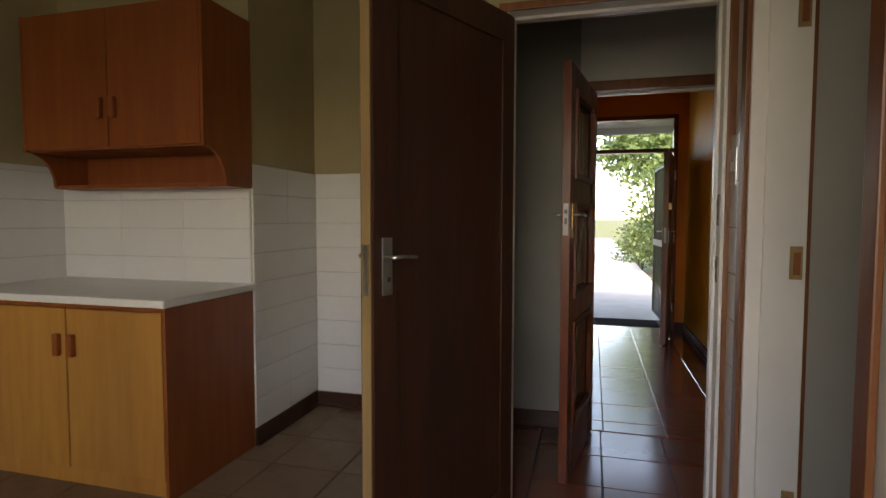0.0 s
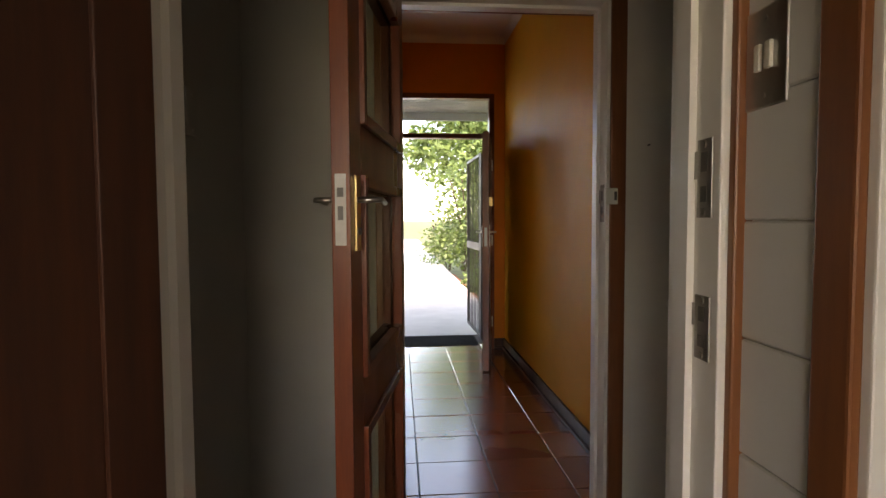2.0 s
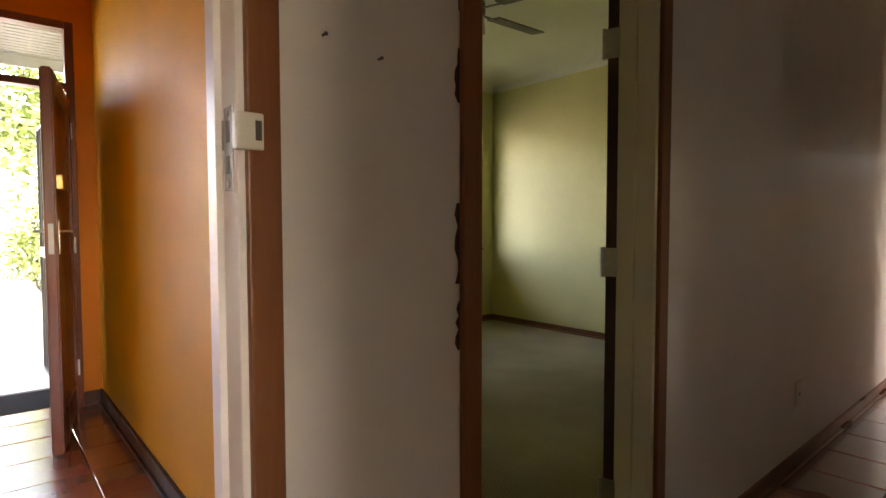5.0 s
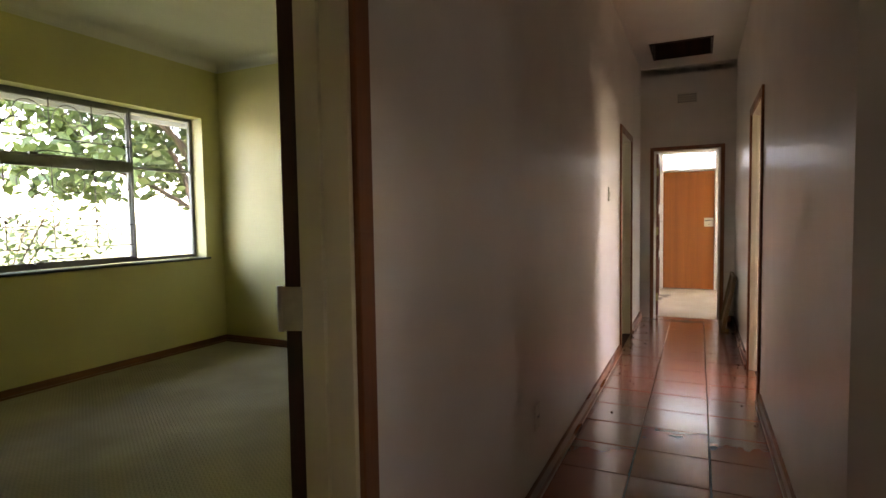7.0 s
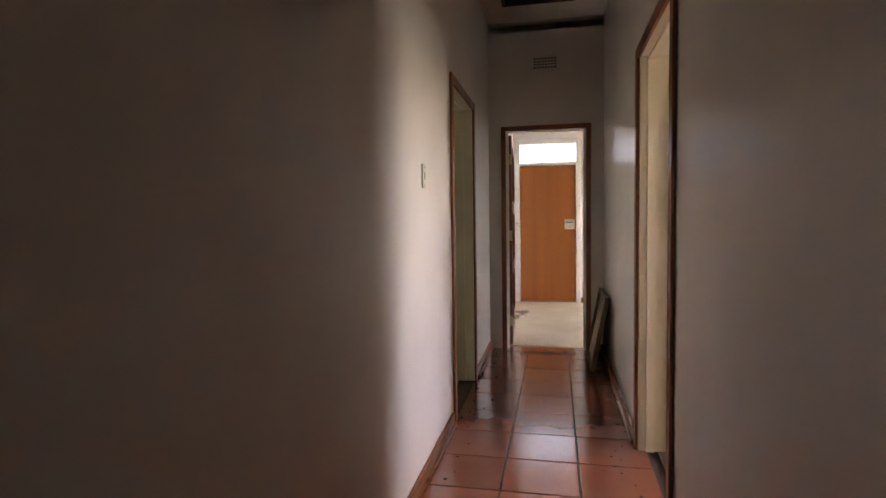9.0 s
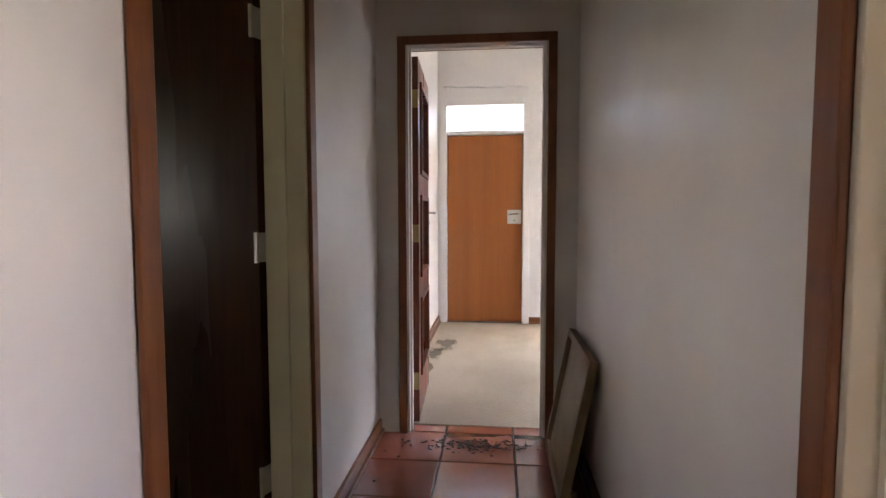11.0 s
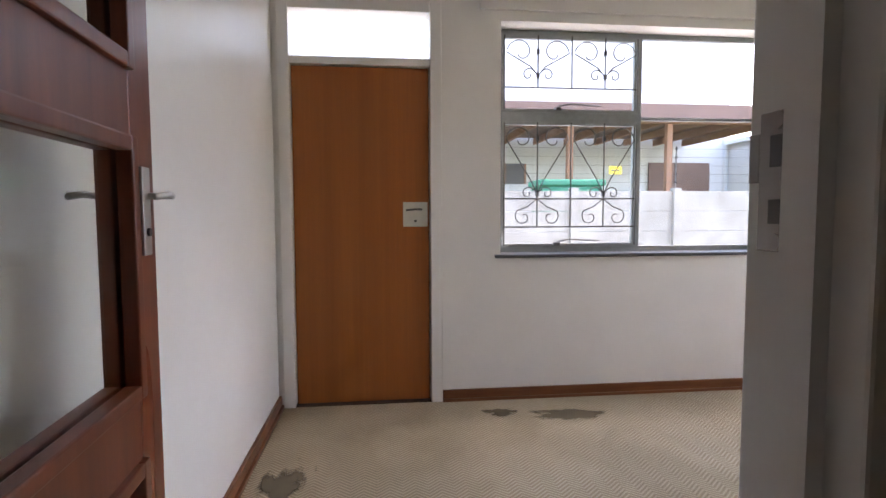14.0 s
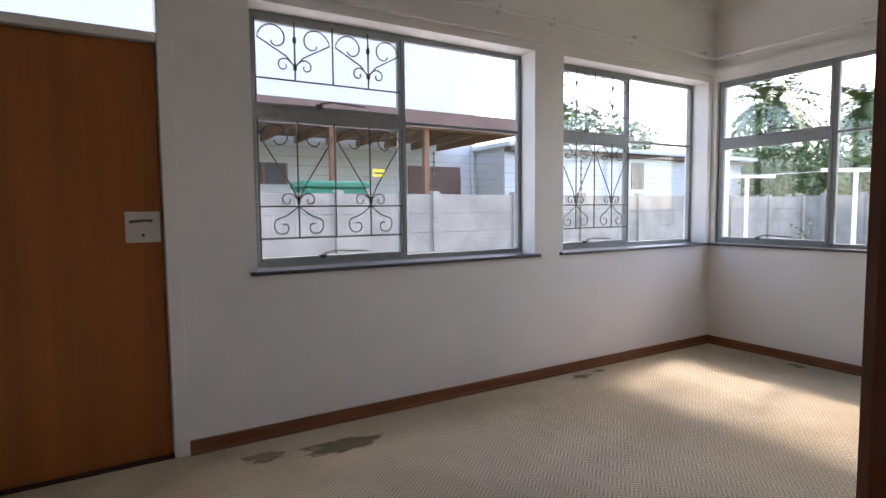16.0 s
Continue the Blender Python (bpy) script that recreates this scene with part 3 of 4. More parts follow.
def flush_door(name, m, w, label, mat, edge=None, h=2.05, t=0.042, square=False, frame=False, hz=1.17, hinge_side=1):
    ob = thing(name, label, "door", m)
    ob["kind"] = "structure"
    part("leaf", boxes(((0, -t / 2, .012), (w - .004, t / 2, h)), bevel=.003), mat, ob)
    part("leaf_edge", boxes(((w - .004, -t / 2 + .001, .013), (w, t / 2 - .001, h - .001))), edge or mat, ob)
    if frame:
        for sgn in (-1, 1):
            y0, y1 = sorted((sgn * t / 2, sgn * (t / 2 + .008)))
            for x0, x1 in ((.002, .085), (w - .115, w - .005)):
                part("stile", boxes(((x0, y0, .02), (x1, y1, h - .01)), bevel=.002), mat, ob)
            for a, b in ((.02, .2), (h - .12, h - .01)):
                part("rail", boxes(((.085, y0, a), (w - .115, y1, b)), bevel=.002), mat, ob)
    off = .008 if frame else 0
    for sgn in (-1, 1):
        lever(ob, w - (.085 if square else .06), sgn * (t / 2 + off), hz, -1, sgn, "plastic" if square else "metal", (.15, .15) if square else (.042, .18), "iron" if square else "metal")
    part("lock_face", boxes(((w - .001, -.012, hz - .09), (w + .002, .012, hz + .07))), "dull", ob, "dull steel lock face on the edge")
    hinges(ob, t, (.28, 1.1, 1.85), "metal", hinge_side)
    return ob


def door_pose(hx, hy, fx, fy):
    return pose(hx, hy, 0, 0, 0, math.degrees(math.atan2(fy - hy, fx - hx)))


flush_door("door_1", door_pose(-0.14, 1.64, -0.464, 0.907), 0.80, "dark brown framed kitchen door standing open", "dark", "raw", frame=True, hz=1.175, h=2.15, hinge_side=-1)
glazed_door("door_2", door_pose(0.20, YW - .012, 0.082, 2.09), 0.78, "red-brown wooden lobby door with three panes, open", pane="frost", hz=1.315, hinge_side=-1, lever_plate="brass")
flush_door("door_3", door_pose(2.315, 3.0, 3.02, 3.22), 0.78, "dark brown bedroom door standing wide open", "dark", hz=1.17)
flush_door("door_4", door_pose(7.585, 3.0, 7.87, 3.75), 0.80, "dark varnished door with a square steel plate, open", "gloss", square=True)
flush_door("door_5", door_pose(6.46, YR - .15, 6.32, 0.85), 0.80, "dark brown door opened into the bathroom", "dark")
glazed_door("door_6", door_pose(XE1 + .03, 2.662, XE1 + .79, 2.702), 0.76, "red-brown wooden door with three clear panes, open", mat="mahog", hz=1.185, drop=.085)
# outer door of the sun room with its transom
sun_door = flush_door("door_7", pose(XD + .05, 2.745, 0, 0, 0, -90), 0.814, "closed orange-brown veneered flush door with a square plate", "veneer", square=True, hz=1.17)
fr = thing("door_frame_outer", "white painted door frame with a glazed transom", "door frame")
fr["kind"] = "structure"
for lo, hi in (((XD - .02, 2.75, 0), (XD + .12, 2.82, 2.44)), ((XD - .02, 1.855, 0), (XD + .12, 1.925, 2.44)), ((XD - .02, 1.925, 2.365), (XD + .12, 2.75, 2.44)), ((XD - .005, 1.925, 2.055), (XD + .12, 2.75, 2.10))):
    part("frame_member", boxes((lo, hi), bevel=.006), "white", fr)
part("door_stop", boxes(((XD + .073, 1.925, 0), (XD + .10, 1.955, 2.055)), ((XD + .073, 2.725, 0), (XD + .10, 2.75, 2.055)), ((XD + .073, 1.955, 2.03), (XD + .10, 2.725, 2.055))), "white", fr)
part("transom_pane", boxes(((XD + .06, 1.925, 2.10), (XD + .066, 2.75, 2.365))), "glass", fr)
part("threshold", boxes(((XD - .01, 1.925, -.02), (XD + .2, 2.75, .009))), "dark", fr)

# glazed entrance: frame, sidelight, inward door, outward gate
ent = thing("entrance_frame", "dark red-brown timber entrance frame with glazed sidelight", "door frame")
ent["kind"] = "structure"
for x0, x1, z0, z1 in ((1.11, 1.16, 0, 2.56), (.16, .215, 0, 2.51), (-.72, -.66, 0, 2.56), (-.66, 1.11, 2.51, 2.56), (.215, 1.11, 2.12, 2.165), (-.66, .16, 2.10, 2.15), (-.66, .16, 1.40, 1.44), (-.66, .16, .70, .745), (-.66, .16, 0, .06)):
    part("frame_member", boxes(((x0, FY - .012, z0), (x1, FY + .09, z1)), bevel=.004), "mahog", ent)
for z0, z1 in ((.06, .70), (.745, 1.40), (1.44, 2.10), (2.15, 2.51)):
    part("pane", boxes(((-.66, FY + .03, z0), (.16, FY + .036, z1))), "glass", ent)
part("pane", boxes(((.215, FY + .03, 2.165), (1.11, FY + .036, 2.51))), "glass", ent)
front = flush_door("door_8", door_pose(1.10, FY - .03, 0.933, 5.426), 0.87, "dark varnished front door opened inwards with brass lock", "mahog", frame=True, hz=1.17)
part("night_latch", boxes(((.76, .022, 1.42), (.85, .06, 1.50)), bevel=.006), "brass", front, "brass night latch")
gate = thing("security_gate", "black steel barred security gate swung outwards", "gate", pose(1.06, 6.55, 0, 0, 0, 92))
for lo, hi in (((0, -.012, .06), (.025, .012, 2.0)), ((.82, -.012, .06), (.845, .012, 2.0)), ((.025, -.012, .06), (.82, .012, .085)), ((.025, -.012, 1.975), (.82, .012, 2.0)), ((.025, -.012, .98), (.82, .012, 1.06))):
    part("gate_frame", boxes((lo, hi)), "iron", gate)
for k in range(7):
    part("bar", tubes(.007, [(.12 + k * .1, 0, .085), (.12 + k * .1, 0, 1.975)]), "iron", gate)
part("gate_hinge", boxes(((-.07, -.01, .3), (0, .01, .33)), ((-.07, -.01, 1.7), (0, .01, 1.73)), ((-.08, -.015, .05), (-.05, .015, 2.0))), "iron", gate)
# ---- windows ----


def curl(c, f, hw, cx, cz, r, a0, turn, n=22, inner=.22):
    """Points of a spiral round (c + f * cx, cz), mirrored by f, that winds inwards from angle a0 through turn."""
    return [(c + f * (cx + r * (1 - (1 - inner) * k / n) * math.cos(a0 + turn * k / n)), cz + r * (1 - (1 - inner) * k / n) * math.sin(a0 + turn * k / n)) for k in range(n + 1)]


def burglar_bars(ob, u0, u1, z0, z1, full):
    """Wrought hearts and scrolls in a light between u0..u1 and z0..z1, just inside the glass."""
    y, r, H = -.035, .005, z1 - z0
    mid = (u0 + u1) / 2

    def bar(name, pts, rr=r, sides=5):
        part(name, tubes(rr, [(p, y, q) for p, q in pts], sides=sides), "iron", ob)
    low = z0 + H * (.155 if full else .30)
    knot = z0 + H * .385 if full else low + .045
    for c in ((u0 + mid) / 2, (mid + u1) / 2):
        hw = (mid - u0) / 2 * .96
        bar("upright_bar", [(c, low), (c, z1)])
        for f in (-1, 1):
            big = .44 * hw
            bar("heart_bar", [(c, knot + .03), (c + f * .22 * hw, knot + .03 + (z1 - knot) * .2)] + curl(c, f, hw, .52 * hw, z1 - big - .012, big, 0, 1.85 * math.pi), r * .85)
            small = .20 * hw
            bar("scroll", [(c, knot + .035)] + curl(c, f, hw, .29 * hw, knot + .035, small, math.pi * .8, -2.0 * math.pi), r * .85)
            if full:
                bar("scroll", [(c, knot), (c + f * .3 * hw, knot - (knot - low) * .28)] + curl(c, f, hw, .42 * hw, low + .30 * hw, .27 * hw, math.pi * .25, -1.9 * math.pi), r * .85)
        for z in (knot + .03, z1 - .10):
            part("collar", boxes(((c - .009, y - .008, z - .015), (c + .009, y + .008, z + .015))), "iron", ob)
    bar("upright_bar", [(mid, low), (mid, z1)])
    for z in (low, knot) if full else (low,):
        bar("cross_bar", [(u0, z), (u1, z)])


def steel_window(name, m, w, z0, z1, label, split=0.5, bars=True, depth=0.15):
    """Steel casement: an opening half with two lights and scrolled bars, a fixed half with a thin transom. Local x along, y outwards."""
    ob = thing(name, label, "window", m)
    ob["kind"] = "structure"
    zm = z0 + (z1 - z0) * .615
    xm = w * split
    t = .034
    for x0, x1 in ((0, t), (w - t, w), (xm - t / 2, xm + t / 2)):
        part("window_frame", boxes(((x0, depth, z0), (x1, depth + .035, z1)), bevel=.003), "steelwin", ob)
    for a, b in ((z0, z0 + t), (z1 - t, z1)):
        part("window_frame", boxes(((t, depth, a), (w - t, depth + .034, b)), bevel=.003), "steelwin", ob)
    part("transom_bar", boxes(((t, depth - .004, zm - .03), (xm - t / 2, depth + .036, zm + .03)), bevel=.003), "steelwin", ob)
    part("transom_bar", boxes(((xm + t / 2, depth, zm - .011), (w - t, depth + .03, zm + .011)), bevel=.003), "steelwin", ob)
    for a, b in ((z0 + t, zm - .03), (zm + .03, z1 - t)):
        for lo, hi in (((t, depth - .008, a), (t + .022, depth + .02, b)), ((xm - t / 2 - .022, depth - .008, a), (xm - t / 2, depth + .02, b)),
                       ((t + .022, depth - .008, a), (xm - t / 2 - .022, depth + .02, a + .022)), ((t + .022, depth - .008, b - .022), (xm - t / 2 - .022, depth + .02, b))):
            part("sash_bar", boxes((lo, hi), bevel=.002), "steelwin", ob)
        stay = tubes(.005, [(xm * .42, depth - .03, a + .035), (xm * .5, depth - .034, a + .05), (xm * .62, depth - .034, a + .044), (xm * .72, depth - .03, a + .04)])
        bm_box(stay, (xm * .40, depth - .035, a + .01), (xm * .44, depth - .004, a + .03))
        part("window_stay", stay, "iron", ob, "dark metal window stay")
        g = part("pane", boxes(((t, depth + .012, a), (xm - t / 2, depth + .016, b))), "glass", ob)
        g.visible_shadow = False
        if bars:
            for child_box in ((t + .01, xm - t / 2 - .01, a + .01, b - .01, b - a > .6),):
                holder = part("bar_frame", boxes(((t + .012, depth - .04, a + .012), (t + .018, depth - .03, b - .012)), ((xm - t / 2 - .018, depth - .04, a + .012), (xm - t / 2 - .012, depth - .03, b - .012))), "iron", ob)
                burglar_bars(holder, *child_box)
                for o in holder.children:
                    o.location.y = depth
    for a, b in ((z0 + t, zm - .011), (zm + .011, z1 - t)):
        g = part("pane", boxes(((xm + t / 2, depth + .012, a), (w - t, depth + .016, b))), "glass", ob)
        g.visible_shadow = False
    part("window_sill", boxes(((-.035, -.03, z0 - .022), (w + .035, depth, z0 - .001)), bevel=.004), "sill", ob, "dark slate inner sill")
    return ob


steel_window("window_1", pose(XD, W1[1], 0, 0, 0, -90), W1[1] - W1[0], SILL + .02, HEAD, "grey steel casement window with scrolled burglar bars")
steel_window("window_2", pose(XD, W2[1], 0, 0, 0, -90), W2[1] - W2[0], SILL + .02, HEAD, "grey steel casement window with scrolled burglar bars")
steel_window("window_3", pose(W3[1], YS, 0, 0, 0, 180), W3[1] - W3[0], SILL + .02, HEAD, "grey steel window overlooking the yard", split=.5, bars=False, depth=.04)
steel_window("window_4", pose(BW[0], 6.85, 0), BW[1] - BW[0], BW[2] + .02, BW[3], "steel bedroom window with dark burglar bars", split=.68)

# curtain rails and rail moulding in the sun room
rail = thing("curtain_rail", "white painted curtain rail on brackets above the windows", "curtain rail")
part("tube", tubes(.012, [(XD - .05, 1.56, 2.56), (XD - .05, YS + .06, 2.53)], sides=10), "white", rail, smooth=True)
for yy in (1.5, .7, -.1, -.57, -1.4, -2.3):
    part("bracket", boxes(((XD - .062, yy - .008, 2.525), (XD, yy + .008, 2.575)), bevel=.003), "white", rail)
rail2 = thing("curtain_rail", "short white curtain rail above the outer door", "curtain rail")
part("tube", tubes(.011, [(XD - .05, 2.78, 2.56), (XD - .05, 1.86, 2.545)], sides=10), "white", rail2, smooth=True)
for yy in (2.74, 1.9):
    part("bracket", boxes(((XD - .06, yy - .008, 2.53), (XD, yy + .008, 2.575)), bevel=.003), "white", rail2)
rail3 = thing("curtain_rail", "white painted curtain rail above the yard window", "curtain rail")
part("tube", tubes(.012, [(9.6, YS + .05, 2.53), (XD - .06, YS + .05, 2.53)], sides=10), "white", rail3, smooth=True)
for xx in (9.8, 10.6, 11.5):
    part("bracket", boxes(((xx - .008, YS, 2.505), (xx + .008, YS + .062, 2.555)), bevel=.003), "white", rail3)
setting("trim_lintel_band", boxes(((XD - .03, YS, 2.40), (XD, 1.62, 2.44))), "white", "white painted lintel band above windows", "moulding")
setting("trim_lintel_band_south", boxes(((9.2, YS, 2.40), (XD - .03, YS + .03, 2.44))), "white", "white painted lintel band above window", "moulding")

# ---- kitchen ----


def cup_handle(parent, x, y, z):
    part("handle", boxes(((x - .017, y - .028, z - .055), (x + .017, y, z + .055)), bevel=.008), "cherry", parent, "rounded wooden pull")


base = thing("base_cabinet", "pine veneered kitchen base cabinet with two doors", "cabinet")
part("carcass", boxes(((-3.03, 1.432, .09), (-1.69, 2.075, .915))), "cherry", base)
part("side_panel", boxes(((-1.69, 1.408, .0), (-1.672, 2.075, .915)), bevel=.002), "cherry", base, "red-brown side panel")
part("plinth", boxes(((-3.03, 1.45, 0), (-1.69, 1.47, .09))), "pine", base)
part("top_rail", boxes(((-3.03, 1.412, .893), (-1.69, 1.432, .915)), bevel=.002), "cherry", base)
for x0, x1 in ((-3.02, -2.262), (-2.252, -1.695)):
    d = part("door", boxes(((x0, 1.408, .10), (x1, 1.430, .888)), bevel=.003), "pine", base)
    cup_handle(d, x1 - .04 if x0 < -2.6 else x0 + .04, 1.408, .71)
tagged(part("worktop", boxes(((-3.035, 1.372, .917), (-1.645, 2.076, .955)), bevel=.008), "counter"), "white laminate worktop on the kitchen base cabinet", "worktop")
upper = thing("wall_cabinet", "red-brown wooden wall cabinet with an open shelf below", "cabinet")
part("body", boxes(((-2.82, 1.70, 1.69), (-1.68, 2.075, 2.42))), "cherry", upper)
for x0, x1 in ((-2.815, -2.252), (-2.245, -1.682)):
    d = part("door", boxes(((x0, 1.678, 1.70), (x1, 1.698, 2.415)), bevel=.003), "cherry", upper)
    cup_handle(d, x1 - .04 if x0 < -2.6 else x0 + .04, 1.678, 1.90)
part("back_panel", boxes(((-2.82, 2.06, 1.50), (-1.68, 2.075, 1.70))), "cherry", upper)
part("shelf", boxes(((-2.82, 1.86, 1.495), (-1.68, 2.075, 1.515)), bevel=.002), "cherry", upper)
for xa in (-1.68, -2.838):
    bm = bmesh.new()
    prof = [(1.68, 2.42), (1.68, 1.69)] + [(1.68 + .17 * math.sin(k * math.pi / 12), 1.69 - .185 * (1 - math.cos(k * math.pi / 12))) for k in range(1, 7)] + [(1.865, 1.495), (2.075, 1.495), (2.075, 2.42)]
    a = [bm.verts.new((xa, y, z)) for y, z in prof]
    b = [bm.verts.new((xa + .018, y, z)) for y, z in prof]
    bm.faces.new(a[::-1]); bm.faces.new(b)
    for k in range(len(prof)):
        bm.faces.new((a[k], a[(k + 1) % len(a)], b[(k + 1) % len(a)], b[k]))
    part("side_panel", bm, "cherry", upper, "curved side panel")

# ---- small fixtures ----


def wall_plate(name, label, category, m, w, h, mat="plastic", rockers=0, slots=0):
    """Plate in local xz, facing local -y."""
    ob = thing(name, label, category, m)
    part("plate", boxes(((-w / 2, -.009, -h / 2), (w / 2, 0, h / 2)), bevel=.003), mat, ob)
    for k in range(rockers):
        x = (k - (rockers - 1) / 2) * .022
        part("rocker", boxes(((x - .006, -.015, -.018), (x + .006, -.009, .018)), bevel=.002), "plastic", ob)
    for k in range(slots):
        part("socket_hole", boxes(((-.012 + .018 * k, -.0105, -.008), (-.006 + .018 * k, -.009, .006))), "iron", ob)
    for z in (-h * .38, h * .38):
        bm = bmesh.new()
        disc(bm, (0, -.010, z), (0, 1, 0), .0035, .003, 8)
        part("screw", bm, "metal", ob)
    return ob


wall_plate("light_switch", "off-white double light switch on the kitchen wall", "light switch", pose(.704, 1.58, 1.515, 0, 0, -90), .082, .135, "metal", 2)
wall_plate("light_switch", "white light switch beside the hall doorway", "light switch", pose(6.0, YW - .002, 1.48), .055, .115, rockers=1)
wall_plate("light_switch", "dark light switch on the dim end wall", "light switch", pose(-.338, 2.35, 1.58, 0, 0, 90), .075, .12, "grey")
wall_plate("wall_socket", "off-white socket plate low on the hall wall", "socket", pose(3.78, YW - .002, .375), .075, .12, slots=2)


def strike(m, label, h=.2):
    ob = thing("strike_plate", label, "strike plate", m)
    part("plate", boxes(((-.02, -.003, -h / 2), (.02, 0, h / 2)), bevel=.001), "dull", ob)
    part("lip", boxes(((-.031, -.003, .0), (-.02, .001, h * .36)), bevel=.001), "dull", ob)
    for z0, z1 in ((.01, h * .33), (-h * .30, -.012)):
        part("bolt_hole", boxes(((-.0085, -.0038, z0), (.0085, -.0028, z1))), "iron", ob)
    for z in (-h * .43, h * .43):
        bm = bmesh.new()
        disc(bm, (0, -.004, z), (0, 1, 0), .006, .003, 10)
        part("screw", bm, "dull", ob)
    return ob


strike(pose(XE1 - .036, 1.9555, 1.201, 0, 0, 180), "dull steel strike plate on the white room door jamb", .095)
strike(pose(.671, 1.675, 1.36, 0, 0, -90), "steel strike plate on the white kitchen door jamb", .12)
strike(pose(.671, 1.675, 1.13, 0, 0, -90), "lower steel strike plate on the kitchen door jamb", .1)
strike(pose(.971, YW + .03, 1.36, 0, 0, -90), "steel strike plate on the lobby door jamb", .14)
keep = thing("lock_keep", "white metal lock keep set into the brown trim", "lock keep")
part("body", boxes(((.962, YW - .026, 1.355), (1.008, YW - .004, 1.415)), bevel=.004), "plastic", keep)
part("bolt_slot", boxes(((.993, YW - .028, 1.37), (1.003, YW - .0255, 1.402))), "iron", keep)
for z in (1.18, 2.0, .35):
    scar = thing("hinge_scar", "bare brown hinge recess on the white jamb", "hinge recess")
    part("recess", boxes(((.835, 1.405, z - .055), (.873, 1.4105, z + .055)), bevel=.002), "raw", scar)
    part("chipped_edge", boxes(((.845, 1.4035, z - .04), (.866, 1.4052, z + .035))), "trim", scar)
# torn paint along the bedroom door trim
random.seed(5)
torn = thing("torn_paint", "torn dark paint edge along the bedroom door trim", "paint damage")
for z0, z1 in ((.10, .26), (.32, .45), (.95, 1.06), (1.1, 1.28), (1.5, 1.62), (1.7, 1.95)):
    bm = bmesh.new()
    n = 7
    vs = [bm.verts.new((1.462 - random.uniform(.002, .016), YW - .0035, z0 + (z1 - z0) * k / n)) for k in range(n + 1)]
    ws = [bm.verts.new((1.464, YW - .0035, z0 + (z1 - z0) * k / n)) for k in range(n + 1)]
    for k in range(n):
        bm.faces.new((vs[k], ws[k], ws[k + 1], vs[k + 1]))
    part("flake", bm, "dark" if random.random() < .7 else "white", torn)
for x, z in ((1.25, 1.555), (1.13, 1.575)):
    nail = thing("nail", "small dark nail in the hall wall", "nail")
    bm = bmesh.new()
    disc(bm, (x, YW - .006, z), (0, 1, 0), .0022, .014, 8)
    disc(bm, (x, YW - .013, z), (0, 1, 0), .0036, .002, 8)
    part("shank", bm, "iron", nail)
# air vent over the end doorway
vent = thing("air_vent", "cream louvred air vent high on the end wall", "air vent")
part("frame", boxes(((XE0 - .012, 2.20, 2.655), (XE0, 2.43, 2.67)), ((XE0 - .012, 2.20, 2.77), (XE0, 2.43, 2.785)), ((XE0 - .012, 2.20, 2.67), (XE0, 2.212, 2.77)), ((XE0 - .012, 2.418, 2.67), (XE0, 2.43, 2.77))), "plastic", vent)
part("backing", boxes(((XE0 - .003, 2.212, 2.67), (XE0 - .001, 2.418, 2.77))), "iron", vent)
for k in range(3):
    part("slat", boxes(((XE0 - .010, 2.212, 2.69 + k * .026), (XE0 - .003, 2.418, 2.70 + k * .026))), "plastic", vent)
for k in range(7):
    part("slat", boxes(((XE0 - .009, 2.235 + k * .026, 2.67), (XE0 - .004, 2.243 + k * .026, 2.77))), "plastic", vent)
# hatch cover leaning on the hall wall
cover = thing("hatch_cover", "khaki painted hatch cover with a raised rim leaning on the wall", "panel", pose(8.30, 1.925, 0.004, 11, 0, 0))
part("panel", boxes(((-.315, -.014, 0), (.315, .0, .62)), bevel=.002), "khaki", cover)
for lo, hi in (((-.32, -.016, 0), (-.285, .022, .625)), ((.285, -.016, 0), (.32, .022, .625)), ((-.285, -.016, 0), (.285, .022, .035)), ((-.285, -.016, .59), (.285, .022, .625))):
    part("batten", boxes((lo, hi), bevel=.004), "batten", cover, "dull brown wooden batten")
bit = thing("wood_offcut", "small pale wooden offcut lying on the tiles", "offcut", pose(8.10, 1.90, 0, 0, 0, 35))
part("block", boxes(((-.05, -.018, 0), (.05, .018, .03)), bevel=.003), "raw", bit)


def blotch(label, cx, cy, rx, ry):
    """A soft-edged damp mark lying just over the carpet."""
    bm = bmesh.new()
    bmesh.ops.create_circle(bm, cap_ends=True, segments=32, radius=1.0)
    ob = tagged(part("damp_stain", bm, "stain"), label, "stain")
    ob.matrix_world = pose(cx, cy, .0065) @ Matrix.Diagonal((rx, ry, 1, 1))


blotch("dark damp stain on the carpet by the skirting", 10.74, 2.66, .34, .15)
blotch("small dark stain on the carpet edge", 10.40, 2.72, .26, .09)
blotch("small dark stain on the carpet edge", 9.95, 2.74, .20, .07)
blotch("dark damp stain near the outer wall", 11.42, 1.16, .12, .27)
blotch("faint damp stain near the outer wall", 11.50, 1.53, .09, .15)
blotch("small stain on the carpet by the outer wall", 11.60, -.77, .06, .13)
blotch("small stain on the carpet by the outer wall", 11.63, -.97, .045, .08)
blotch("small stain on the carpet by the window", 10.9, -2.34, .13, .06)
random.seed(11)
bm = bmesh.new()
for k in range(260):
    x, y, s = 8.57 + random.gauss(0, .035), 2.33 + random.gauss(0, .16), random.uniform(.002, .006)
    bm_box(bm, (x - s, y - s * 1.3, 0.0), (x + s, y + s, s * .8))
